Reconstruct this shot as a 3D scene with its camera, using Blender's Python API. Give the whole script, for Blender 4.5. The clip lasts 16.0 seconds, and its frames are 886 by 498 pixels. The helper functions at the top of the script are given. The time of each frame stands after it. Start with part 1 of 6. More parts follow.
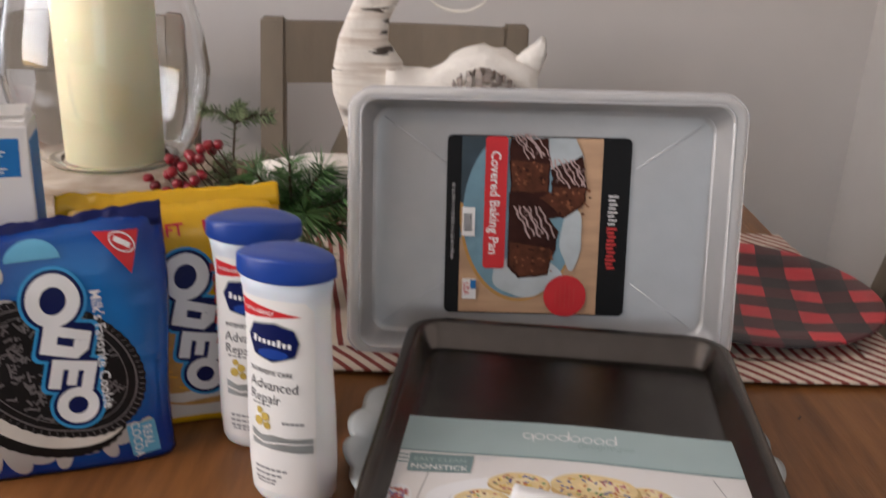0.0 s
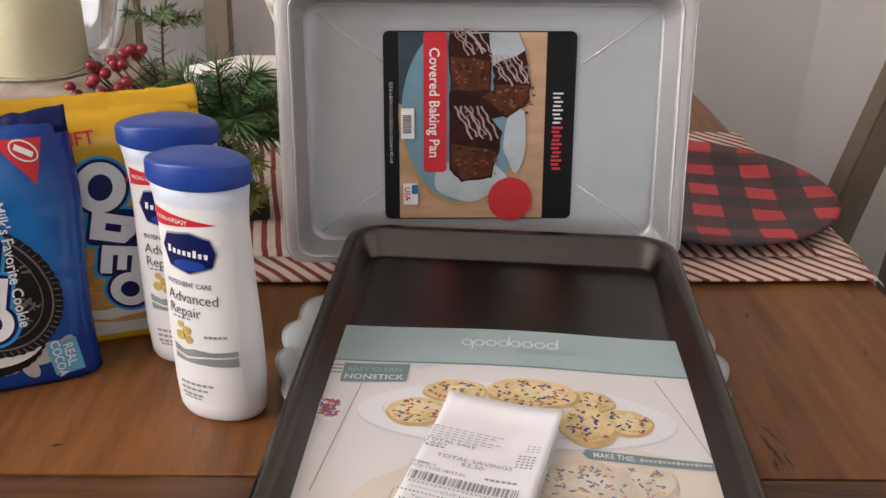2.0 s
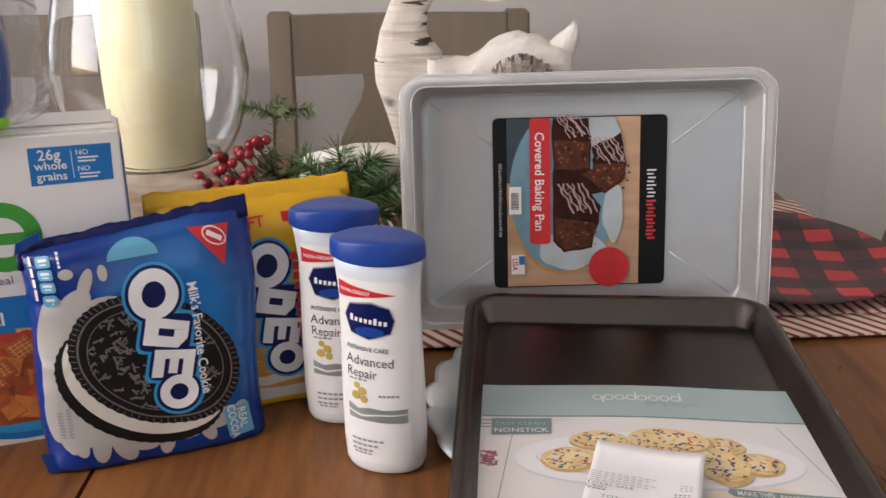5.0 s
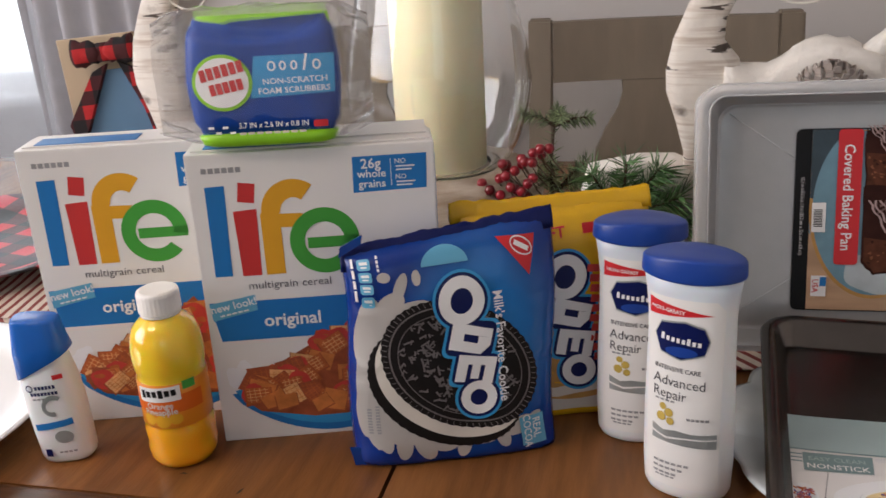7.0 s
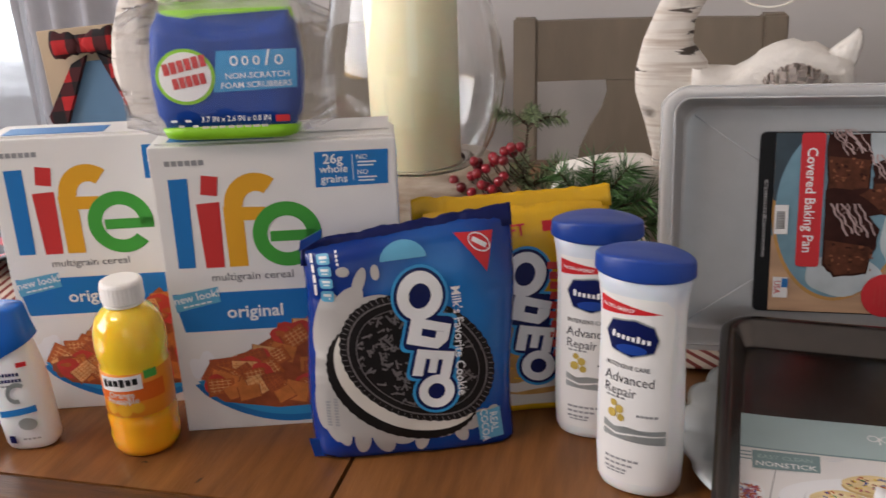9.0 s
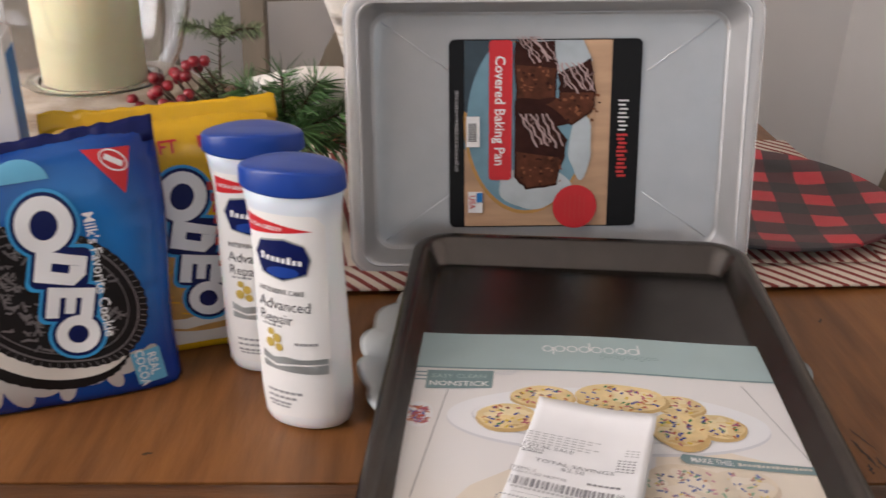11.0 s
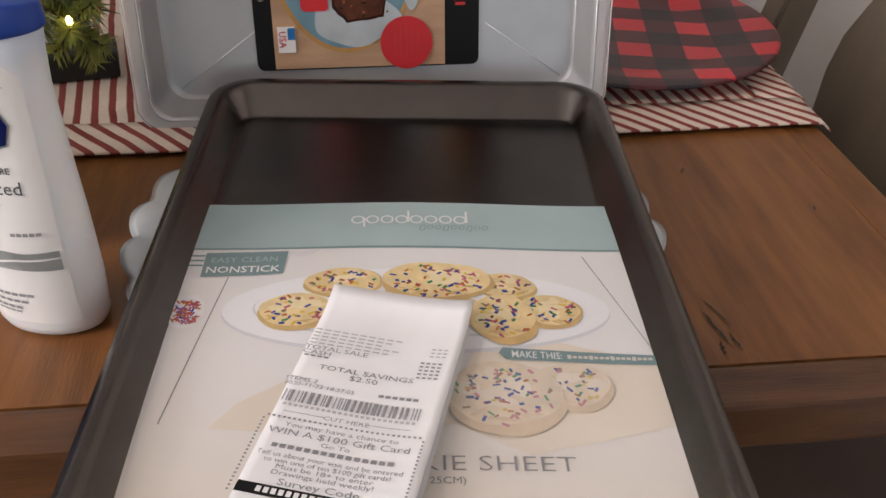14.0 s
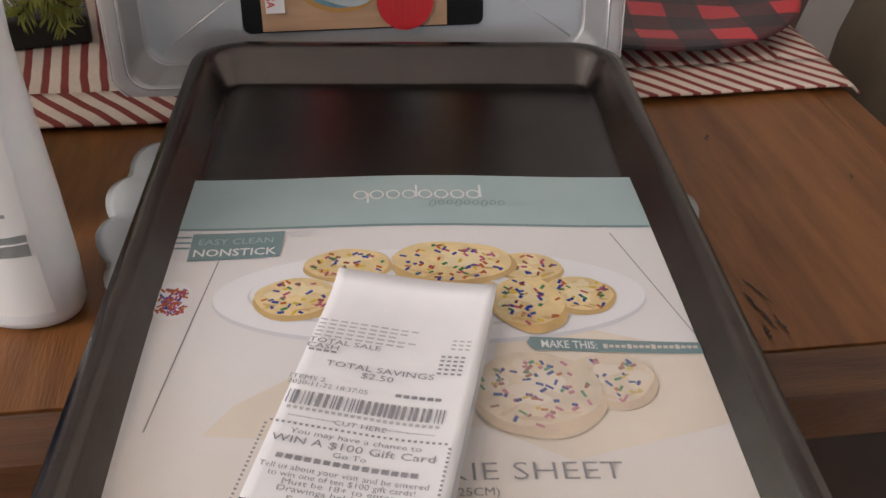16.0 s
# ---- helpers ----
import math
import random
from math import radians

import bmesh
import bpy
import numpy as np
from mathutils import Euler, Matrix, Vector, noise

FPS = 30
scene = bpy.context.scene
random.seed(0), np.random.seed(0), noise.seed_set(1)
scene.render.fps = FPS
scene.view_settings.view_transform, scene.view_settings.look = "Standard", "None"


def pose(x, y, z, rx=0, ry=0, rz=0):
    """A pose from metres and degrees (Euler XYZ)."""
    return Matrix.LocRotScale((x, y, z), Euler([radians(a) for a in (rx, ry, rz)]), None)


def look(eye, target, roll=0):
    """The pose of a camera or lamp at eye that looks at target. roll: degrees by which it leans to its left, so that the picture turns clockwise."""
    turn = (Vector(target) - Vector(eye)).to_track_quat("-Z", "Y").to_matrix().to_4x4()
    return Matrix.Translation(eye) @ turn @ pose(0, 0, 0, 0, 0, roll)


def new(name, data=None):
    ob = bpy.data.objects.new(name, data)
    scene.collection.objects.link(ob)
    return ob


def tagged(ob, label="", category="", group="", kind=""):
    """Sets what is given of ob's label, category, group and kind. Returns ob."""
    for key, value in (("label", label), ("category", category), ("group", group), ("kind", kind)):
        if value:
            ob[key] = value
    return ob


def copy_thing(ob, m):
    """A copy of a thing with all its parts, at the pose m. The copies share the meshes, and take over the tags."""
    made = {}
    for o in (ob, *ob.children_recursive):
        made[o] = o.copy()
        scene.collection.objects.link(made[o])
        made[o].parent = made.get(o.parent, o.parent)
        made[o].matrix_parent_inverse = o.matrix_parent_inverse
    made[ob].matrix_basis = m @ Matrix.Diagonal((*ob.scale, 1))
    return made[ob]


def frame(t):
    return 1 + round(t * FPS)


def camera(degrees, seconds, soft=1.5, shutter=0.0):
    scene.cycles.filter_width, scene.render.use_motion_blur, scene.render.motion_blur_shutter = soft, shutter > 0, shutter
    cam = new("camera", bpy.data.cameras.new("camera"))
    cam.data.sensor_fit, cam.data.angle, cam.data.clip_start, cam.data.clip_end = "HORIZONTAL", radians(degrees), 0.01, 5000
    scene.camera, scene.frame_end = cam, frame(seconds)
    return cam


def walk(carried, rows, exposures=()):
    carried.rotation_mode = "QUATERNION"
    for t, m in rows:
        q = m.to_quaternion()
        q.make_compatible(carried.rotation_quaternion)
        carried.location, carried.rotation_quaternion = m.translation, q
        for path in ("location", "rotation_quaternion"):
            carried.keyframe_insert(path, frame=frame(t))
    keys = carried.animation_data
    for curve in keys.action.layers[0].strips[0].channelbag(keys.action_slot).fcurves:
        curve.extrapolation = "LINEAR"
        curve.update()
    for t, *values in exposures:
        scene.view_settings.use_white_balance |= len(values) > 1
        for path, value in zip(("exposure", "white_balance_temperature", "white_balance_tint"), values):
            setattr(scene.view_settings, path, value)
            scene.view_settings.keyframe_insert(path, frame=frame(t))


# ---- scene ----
cam = camera(53.4, 16.0, shutter=0.5)
PATH = [
    (0, (0.031, -0.003, 1.106), (0.031, 1.869, 0.402), 2.5),
    (0.5, (0.052, 0.011, 1.091), (0.08, 1.84, 0.284), 2.2),
    (1, (0.055, 0.019, 1.089), (0.1, 1.825, 0.23), 2.0),
    (1.5, (0.064, 0.025, 1.085), (0.119, 1.818, 0.201), 1.7),
    (2, (0.06, 0.02, 1.09), (0.122, 1.814, 0.207), 1.7),
    (2.5, (0.051, 0.026, 1.086), (0.118, 1.821, 0.208), 1.7),
    (3, (0.038, 0.019, 1.091), (0.088, 1.821, 0.225), 1.3),
    (5.5, (-0.047, -0.044, 1.116), (-0.006, 1.822, 0.397), -0.5),
    (6, (-0.058, -0.043, 1.117), (-0.189, 1.82, 0.401), -2.0),
    (6.5, (-0.079, -0.037, 1.115), (-0.425, 1.798, 0.397), -3.4),
    (7, (-0.094, -0.035, 1.118), (-0.53, 1.782, 0.405), -3.2),
    (7.5, (-0.096, -0.035, 1.12), (-0.556, 1.777, 0.41), -2.6),
    (8, (-0.089, -0.031, 1.117), (-0.551, 1.779, 0.402), -2.4),
    (8.5, (-0.082, -0.035, 1.122), (-0.531, 1.78, 0.41), -2.2),
    (9, (-0.067, -0.037, 1.119), (-0.496, 1.779, 0.399), -2.2),
    (9.5, (-0.048, -0.041, 1.112), (-0.272, 1.808, 0.383), -0.3),
    (10, (-0.037, -0.031, 1.094), (-0.14, 1.815, 0.33), 0.3),
    (12.5, (0.076, 0.085, 1.077), (0.261, 1.814, 0.089), 2.2),
    (13, (0.076, 0.09, 1.07), (0.274, 1.785, 0.027), 2.2),
    (13.5, (0.079, 0.103, 1.061), (0.291, 1.75, -0.054), 2.3),
    (14, (0.082, 0.114, 1.046), (0.326, 1.723, -0.117), 2.6),
    (14.5, (0.084, 0.11, 1.043), (0.332, 1.722, -0.114), 2.5),
    (15, (0.088, 0.115, 1.044), (0.344, 1.717, -0.126), 2.5),
    (15.5, (0.077, 0.127, 1.025), (0.351, 1.726, -0.145), 2.8),
    (16, (0.072, 0.154, 1.02), (0.356, 1.722, -0.188), 2.8),
]
walk(cam, [(t, look(eye, target, roll)) for t, eye, target, roll in PATH],
     [(0, 0.05), (0.5, 0.2), (1.5, 0.3), (3, 0.3), (5.5, 0.15), (6, -0.02), (6.6, 0.0), (7.2, -0.2), (7.8, -0.25), (8.4, -0.05), (9, -0.08), (10, 0.08), (12.5, 0.30), (14.5, 0.17), (16, 0.06)])


# ---- world and light ----
world = bpy.data.worlds.new("sky")
scene.world = world
world.use_nodes = True
_nt = world.node_tree
_sky = _nt.nodes.new("ShaderNodeTexSky")
_sky.sky_type = 'NISHITA'
_sky.sun_disc = False
_sky.sun_elevation, _sky.sun_rotation = radians(24), radians(250)
_bg = _nt.nodes["Background"]
_bg.inputs[1].default_value = 0.12
_nt.links.new(_sky.outputs[0], _bg.inputs[0])


def area_lamp(name, m, sx, sy, watts, colour):
    d = bpy.data.lights.new(name, "AREA")
    d.shape, d.size, d.size_y, d.energy, d.color = "RECTANGLE", sx, sy, watts, colour
    o = new(name, d)
    o.matrix_world = m
    return o


# daylight in the openings of the left window, the window behind, and the far one
area_lamp("window_light", look((-2.28, -0.35, 1.55), (-0.1, 0.5, 0.85)), 1.5, 1.3, 38, (0.93, 0.92, 1.0))
area_lamp("window_light", look((0.52, -2.2, 1.6), (0.8, 1.2, 1.0)), 0.75, 1.2, 3, (0.72, 0.86, 1.0))
area_lamp("window_light", look((-1.9, 2.02, 1.4), (-1.4, 0.6, 0.8)), 0.9, 1.3, 10, (0.95, 0.97, 1.0))
for _x in (-0.86, -0.60):
    _d = bpy.data.lights.new("bulb_light", "POINT")
    _d.energy, _d.color, _d.shadow_soft_size = 6.4, (1.0, 0.79, 0.65), 0.035
    new("bulb_light", _d).location = (_x - 0.1, 0.0, 1.68)


# ---- materials ----
def mat(name, col, rough=0.5, metal=0.0, var=0.10, scale=30.0, bump=0.0, bscale=200.0, stretch=(1, 1, 1), coat=0.0,
        trans=0.0, ior=1.45, alpha=1.0, sub=0.0, spec=0.5, col2=None, obvar=0.0, islands=0.0):
    """A principled material with noise variation in two scales and fine relief."""
    m = bpy.data.materials.new(name)
    m.use_nodes = True
    nt = m.node_tree
    b = nt.nodes["Principled BSDF"]
    L = nt.links.new
    b.inputs["Roughness"].default_value, b.inputs["Metallic"].default_value = rough, metal
    b.inputs["Coat Weight"].default_value, b.inputs["Transmission Weight"].default_value = coat, trans
    b.inputs["Coat Roughness"].default_value = 0.12
    b.inputs["IOR"].default_value, b.inputs["Alpha"].default_value = ior, alpha
    b.inputs["Subsurface Weight"].default_value = sub
    b.inputs["Subsurface Scale"].default_value = 0.01
    b.inputs["Specular IOR Level"].default_value = spec
    tc = nt.nodes.new("ShaderNodeTexCoord")
    mp = nt.nodes.new("ShaderNodeMapping")
    mp.inputs["Scale"].default_value = stretch
    L(tc.outputs["Object"], mp.inputs[0])
    n1 = nt.nodes.new("ShaderNodeTexNoise")
    n1.inputs["Scale"].default_value, n1.inputs["Detail"].default_value = scale, 6
    n2 = nt.nodes.new("ShaderNodeTexNoise")
    n2.inputs["Scale"].default_value, n2.inputs["Detail"].default_value = scale / 6, 3
    L(mp.outputs[0], n1.inputs[0]), L(mp.outputs[0], n2.inputs[0])
    ad = nt.nodes.new("ShaderNodeMath")
    ad.operation = 'ADD'
    L(n1.outputs[0], ad.inputs[0]), L(n2.outputs[0], ad.inputs[1])
    mr = nt.nodes.new("ShaderNodeMapRange")
    mr.inputs[1].default_value, mr.inputs[2].default_value = 0.7, 1.3
    L(ad.outputs[0], mr.inputs[0])
    mx = nt.nodes.new("ShaderNodeMix")
    mx.data_type = 'RGBA'
    c2 = col2 or tuple(min(1, c * (1 + var)) for c in col)
    c1 = tuple(c * (1 - var) for c in col) if col2 is None else col
    mx.inputs[6].default_value, mx.inputs[7].default_value = (*c1, 1), (*c2, 1)
    L(mr.outputs[0], mx.inputs[0])
    out = mx.outputs[2]
    if obvar:
        oi = nt.nodes.new("ShaderNodeObjectInfo")
        hv = nt.nodes.new("ShaderNodeHueSaturation")
        m2 = nt.nodes.new("ShaderNodeMapRange")
        m2.inputs[3].default_value, m2.inputs[4].default_value = 1 - obvar, 1 + obvar
        L(oi.outputs["Random"], m2.inputs[0]), L(m2.outputs[0], hv.inputs["Value"]), L(out, hv.inputs["Color"])
        out = hv.outputs[0]
    if islands:
        gi = nt.nodes.new("ShaderNodeNewGeometry")
        hv = nt.nodes.new("ShaderNodeHueSaturation")
        m2 = nt.nodes.new("ShaderNodeMapRange")
        m2.inputs[3].default_value, m2.inputs[4].default_value = 1 - islands, 1 + islands * 1.6
        L(gi.outputs["Random Per Island"], m2.inputs[0]), L(m2.outputs[0], hv.inputs["Value"]), L(out, hv.inputs["Color"])
        out = hv.outputs[0]
    L(out, b.inputs["Base Color"])
    if bump:
        nb = nt.nodes.new("ShaderNodeTexNoise")
        nb.inputs["Scale"].default_value, nb.inputs["Detail"].default_value = bscale, 4
        bp = nt.nodes.new("ShaderNodeBump")
        bp.inputs["Strength"].default_value, bp.inputs["Distance"].default_value = min(1, bump), 0.002
        L(mp.outputs[0], nb.inputs[0]), L(nb.outputs[0], bp.inputs["Height"]), L(bp.outputs[0], b.inputs["Normal"])
    return m


def nodes_of(m):
    nt = m.node_tree
    return nt, nt.nodes["Principled BSDF"], nt.links.new


def graded(m, col, p0, p1, lo, hi):
    """A fade in colour: col grows from lo to hi with the place's distance from p0 (p1: the weight of each axis)."""
    nt, b, L = nodes_of(m)
    base = b.inputs["Base Color"].links[0].from_socket
    tc = nt.nodes.new("ShaderNodeTexCoord")
    sb = nt.nodes.new("ShaderNodeVectorMath")
    sb.operation = 'SUBTRACT'
    sb.inputs[1].default_value = p0
    ml = nt.nodes.new("ShaderNodeVectorMath")
    ml.operation = 'MULTIPLY'
    ml.inputs[1].default_value = p1
    ln = nt.nodes.new("ShaderNodeVectorMath")
    ln.operation = 'LENGTH'
    mr = nt.nodes.new("ShaderNodeMapRange")
    mr.interpolation_type = 'SMOOTHSTEP'
    mr.inputs[1].default_value, mr.inputs[2].default_value = lo, hi
    mx = nt.nodes.new("ShaderNodeMix")
    mx.data_type = 'RGBA'
    L(tc.outputs["Object"], sb.inputs[0]), L(sb.outputs[0], ml.inputs[0]), L(ml.outputs[0], ln.inputs[0]), L(ln.outputs["Value"], mr.inputs[0])
    L(mr.outputs[0], mx.inputs[0]), L(base, mx.inputs[6])
    mx.inputs[7].default_value = (*col, 1)
    L(mx.outputs[2], b.inputs["Base Color"])
    return m


def stripes(name, a, c, width, angle, rough=0.9, warm=0.0):
    """Woven ticking: stripes of colour c on a, at an angle in the object's xy plane."""
    m = mat(name, a, rough, var=0.06, scale=300, bump=0.5, bscale=900)
    nt, b, L = nodes_of(m)
    base = b.inputs["Base Color"].links[0].from_socket
    tc = nt.nodes.new("ShaderNodeTexCoord")
    mp = nt.nodes.new("ShaderNodeMapping")
    mp.inputs["Rotation"].default_value = (0, 0, radians(angle))
    L(tc.outputs["Object"], mp.inputs[0])
    sp = nt.nodes.new("ShaderNodeSeparateXYZ")
    nz = nt.nodes.new("ShaderNodeTexNoise")
    nz.inputs["Scale"].default_value = 14
    L(mp.outputs[0], nz.inputs[0])
    L(mp.outputs[0], sp.inputs[0])
    wob = nt.nodes.new("ShaderNodeMath")
    wob.operation, wob.inputs[1].default_value = 'MULTIPLY', width * 0.5
    L(nz.outputs[0], wob.inputs[0])
    add = nt.nodes.new("ShaderNodeMath")
    L(sp.outputs[0], add.inputs[0]), L(wob.outputs[0], add.inputs[1])
    md = nt.nodes.new("ShaderNodeMath")
    md.operation, md.inputs[1].default_value = 'FLOORED_MODULO', width
    L(add.outputs[0], md.inputs[0])
    gt = nt.nodes.new("ShaderNodeMapRange")
    gt.inputs[1].default_value, gt.inputs[2].default_value = width * 0.55, width * 0.62
    L(md.outputs[0], gt.inputs[0])
    mx = nt.nodes.new("ShaderNodeMix")
    mx.data_type = 'RGBA'
    L(gt.outputs[0], mx.inputs[0]), L(base, mx.inputs[6])
    mx.inputs[7].default_value = (*c, 1)
    L(mx.outputs[2], b.inputs["Base Color"])
    return m


def plaid(name, red, dark, cell, angle, rough=0.35, coat=0.3, axes=(0, 1)):
    """Buffalo check: red, half-dark and dark squares."""
    m = mat(name, red, rough, var=0.10, scale=250, coat=coat, bump=0.15, bscale=700)
    nt, b, L = nodes_of(m)
    base = b.inputs["Base Color"].links[0].from_socket
    tc = nt.nodes.new("ShaderNodeTexCoord")
    mp = nt.nodes.new("ShaderNodeMapping")
    mp.inputs["Rotation"].default_value = (0, 0, radians(angle)) if axes == (0, 1) else (0, radians(angle), 0)
    L(tc.outputs["Object"], mp.inputs[0])
    sp = nt.nodes.new("ShaderNodeSeparateXYZ")
    L(mp.outputs[0], sp.inputs[0])
    tot = nt.nodes.new("ShaderNodeMath")
    for i, ax in enumerate(axes):
        md = nt.nodes.new("ShaderNodeMath")
        md.operation, md.inputs[1].default_value = 'FLOORED_MODULO', cell * 2
        L(sp.outputs[ax], md.inputs[0])
        g = nt.nodes.new("ShaderNodeMath")
        g.operation, g.inputs[1].default_value = 'GREATER_THAN', cell
        L(md.outputs[0], g.inputs[0]), L(g.outputs[0], tot.inputs[i])
    r = nt.nodes.new("ShaderNodeMapRange")
    r.inputs[2].default_value = 2.0
    r.interpolation_type = 'LINEAR'
    L(tot.outputs[0], r.inputs[0])
    pw = nt.nodes.new("ShaderNodeMath")
    pw.operation, pw.inputs[1].default_value = 'POWER', 0.17
    L(r.outputs[0], pw.inputs[0])
    mx = nt.nodes.new("ShaderNodeMix")
    mx.data_type = 'RGBA'
    L(pw.outputs[0], mx.inputs[0]), L(base, mx.inputs[6])
    mx.inputs[7].default_value = (*dark, 1)
    L(mx.outputs[2], b.inputs["Base Color"])
    return m


def birch(name):
    """White bark with dark horizontal dashes and brown patches."""
    m = mat(name, (0.74, 0.70, 0.64), 0.75, var=0.10, scale=60, bump=0.5, bscale=160)
    nt, b, L = nodes_of(m)
    base = b.inputs["Base Color"].links[0].from_socket
    tc = nt.nodes.new("ShaderNodeTexCoord")
    for stretch, sc, lo, hi, col in (((14, 14, 290), 1.0, 0.48, 0.72, (0.52, 0.44, 0.37)), ((26, 26, 150), 1.0, 0.63, 0.655, (0.07, 0.055, 0.045)), ((1, 1, 1.3), 13, 0.60, 0.66, (0.20, 0.17, 0.15))):
        mp = nt.nodes.new("ShaderNodeMapping")
        mp.inputs["Scale"].default_value = stretch
        L(tc.outputs["Object"], mp.inputs[0])
        nz = nt.nodes.new("ShaderNodeTexNoise")
        nz.inputs["Scale"].default_value, nz.inputs["Detail"].default_value = sc, 5
        L(mp.outputs[0], nz.inputs[0])
        mr = nt.nodes.new("ShaderNodeMapRange")
        mr.inputs[1].default_value, mr.inputs[2].default_value = lo, hi
        L(nz.outputs[0], mr.inputs[0])
        mx = nt.nodes.new("ShaderNodeMix")
        mx.data_type = 'RGBA'
        L(mr.outputs[0], mx.inputs[0]), L(base, mx.inputs[6])
        mx.inputs[7].default_value = (*col, 1)
        base = mx.outputs[2]
    L(base, b.inputs["Base Color"])
    return m


M_WALL = mat("grey_wall_paint", (0.655, 0.62, 0.59), 0.85, var=0.025, scale=8, bump=0.12, bscale=350)
M_CEIL = mat("white_ceiling", (0.78, 0.77, 0.75), 0.9, var=0.03, bump=0.15, bscale=150)
M_FLOOR = mat("floor_wood", (0.085, 0.062, 0.048), 0.45, var=0.3, scale=9, stretch=(1, 9, 1), bump=0.1)
M_TABLE = mat("table_wood", (0.128, 0.047, 0.0110), 0.40, scale=18, stretch=(6, 0.7, 4), bump=0.22, bscale=120, coat=0.10, col2=(0.275, 0.112, 0.032), obvar=0.06)
M_TABLE_X = mat("table_border_wood", (0.055, 0.022, 0.009), 0.36, scale=22, stretch=(0.8, 7, 4), bump=0.22, bscale=120, coat=0.10, col2=(0.16, 0.068, 0.024))
M_DARKWOOD = mat("dark_stain", (0.035, 0.02, 0.013), 0.5, var=0.3, scale=30)
M_CHAIR = mat("taupe_wood", (0.205, 0.165, 0.12), 0.5, var=0.14, scale=26, stretch=(1, 1, 0.25), bump=0.12, bscale=160)
M_RUNNER = stripes("ticking_stripe", (0.76, 0.66, 0.56), (0.27, 0.055, 0.045), 0.0118, -10)
M_HEM = stripes("ticking_hem", (0.76, 0.66, 0.56), (0.27, 0.055, 0.045), 0.0118, -42)
M_PLAID = plaid("plaid_plate", (0.60, 0.028, 0.045), (0.016, 0.014, 0.018), 0.0275, 12, 0.42, 0.08)
M_PLAIDCLOTH = plaid("plaid_cloth", (0.42, 0.018, 0.02), (0.012, 0.010, 0.012), 0.016, 0, 0.9, 0.0, (0, 2))
M_ALU = mat("satin_aluminium", (0.46, 0.462, 0.465), 0.36, 0.46, var=0.05, scale=40, bump=0.05, bscale=300)
# pale tone for the highlights drawn as thin lines on the baking pan
M_HIGHLIGHT = mat("edge_highlight", (0.74, 0.75, 0.77), 0.25, 0.3, var=0.03)
M_LID = mat("frosted_plastic", (0.86, 0.87, 0.88), 0.35, trans=0.55, ior=1.4, var=0.03, alpha=0.75)
M_STEEL = mat("nonstick_steel", (0.130, 0.118, 0.110), 0.23, 1.0, var=0.10, scale=60, bump=0.08, bscale=900)
M_CARD = mat("white_card", (0.80, 0.78, 0.75), 0.45, var=0.02, scale=40)
M_BOXWHITE = mat("box_white", (0.78, 0.765, 0.745), 0.42, var=0.02, scale=30)
M_PAPER = mat("receipt_paper", (0.82, 0.82, 0.83), 0.7, var=0.02, scale=80)
M_INK = mat("grey_ink", (0.085, 0.085, 0.095), 0.6, var=0.05)
M_INK2 = mat("faint_ink", (0.30, 0.30, 0.31), 0.6, var=0.05)
M_INK3 = mat("thermal_ink", (0.27, 0.27, 0.29), 0.6, var=0.05)
M_INK4 = mat("pale_thermal_ink", (0.48, 0.48, 0.49), 0.6, var=0.05)
# pine needles with the fairy bulb's yellow glow put into their colour
M_NEEDLE_LIT = mat("bulb_lit_needle", (0.26, 0.30, 0.07), 0.6, var=0.35, scale=60)
M_BLACK = mat("black_print", (0.007, 0.007, 0.008), 0.5, var=0.1, spec=0.25)
M_RED = mat("red_print", (0.58, 0.018, 0.025), 0.4, var=0.05)
M_WHITE = mat("white_print", (0.82, 0.82, 0.82), 0.4, var=0.02)
M_BLUE = mat("box_blue", (0.012, 0.170, 0.48), 0.42, var=0.05)
M_LTBLUE = mat("pale_blue_print", (0.12, 0.40, 0.60), 0.42, var=0.06)
M_SKYBLUE = mat("sky_blue_print", (0.03, 0.30, 0.62), 0.3, var=0.06)
M_YELLOW = mat("yellow_print", (0.72, 0.36, 0.02), 0.42, var=0.05)
M_GREEN = mat("green_print", (0.055, 0.33, 0.045), 0.42, var=0.05)
M_LRED = mat("letter_red", (0.56, 0.035, 0.035), 0.42, var=0.05)
M_FOIL_B = graded(mat("blue_film", (0.012, 0.165, 0.48), 0.24, 0.0, var=0.12, scale=20, spec=0.5, bump=0.35, bscale=60), (0.003, 0.031, 0.225), (.020, 0, .090), (1.15, 0, .80), .022, .080)
M_FOIL_Y = mat("yellow_film", (0.72, 0.42, 0.012), 0.26, 0.0, var=0.12, scale=20, coat=0.15, bump=0.45, bscale=60)
M_NAVY = mat("navy_film", (0.002, 0.007, 0.075), 0.4, 0.0, var=0.1, spec=0.3)
M_CHOC = mat("dark_biscuit", (0.008, 0.006, 0.006), 0.5, var=0.3, scale=200, spec=0.25)
M_CHOC2 = mat("biscuit_highlight", (0.14, 0.125, 0.125), 0.45, var=0.3, scale=200)
M_CREAM = mat("cream_print", (0.66, 0.62, 0.56), 0.35, var=0.05)
M_MILK = mat("milk_print", (0.45, 0.43, 0.41), 0.35, var=0.08, scale=25)
M_GOLDB = mat("golden_biscuit", (0.50, 0.27, 0.075), 0.4, var=0.2, scale=90)
M_BROWN = mat("brownie_print", (0.034, 0.010, 0.007), 0.65, spec=0.2, var=0.35, scale=120)
M_BROWN2 = mat("brownie_drizzle", (0.42, 0.30, 0.29), 0.4, var=0.3, scale=120)
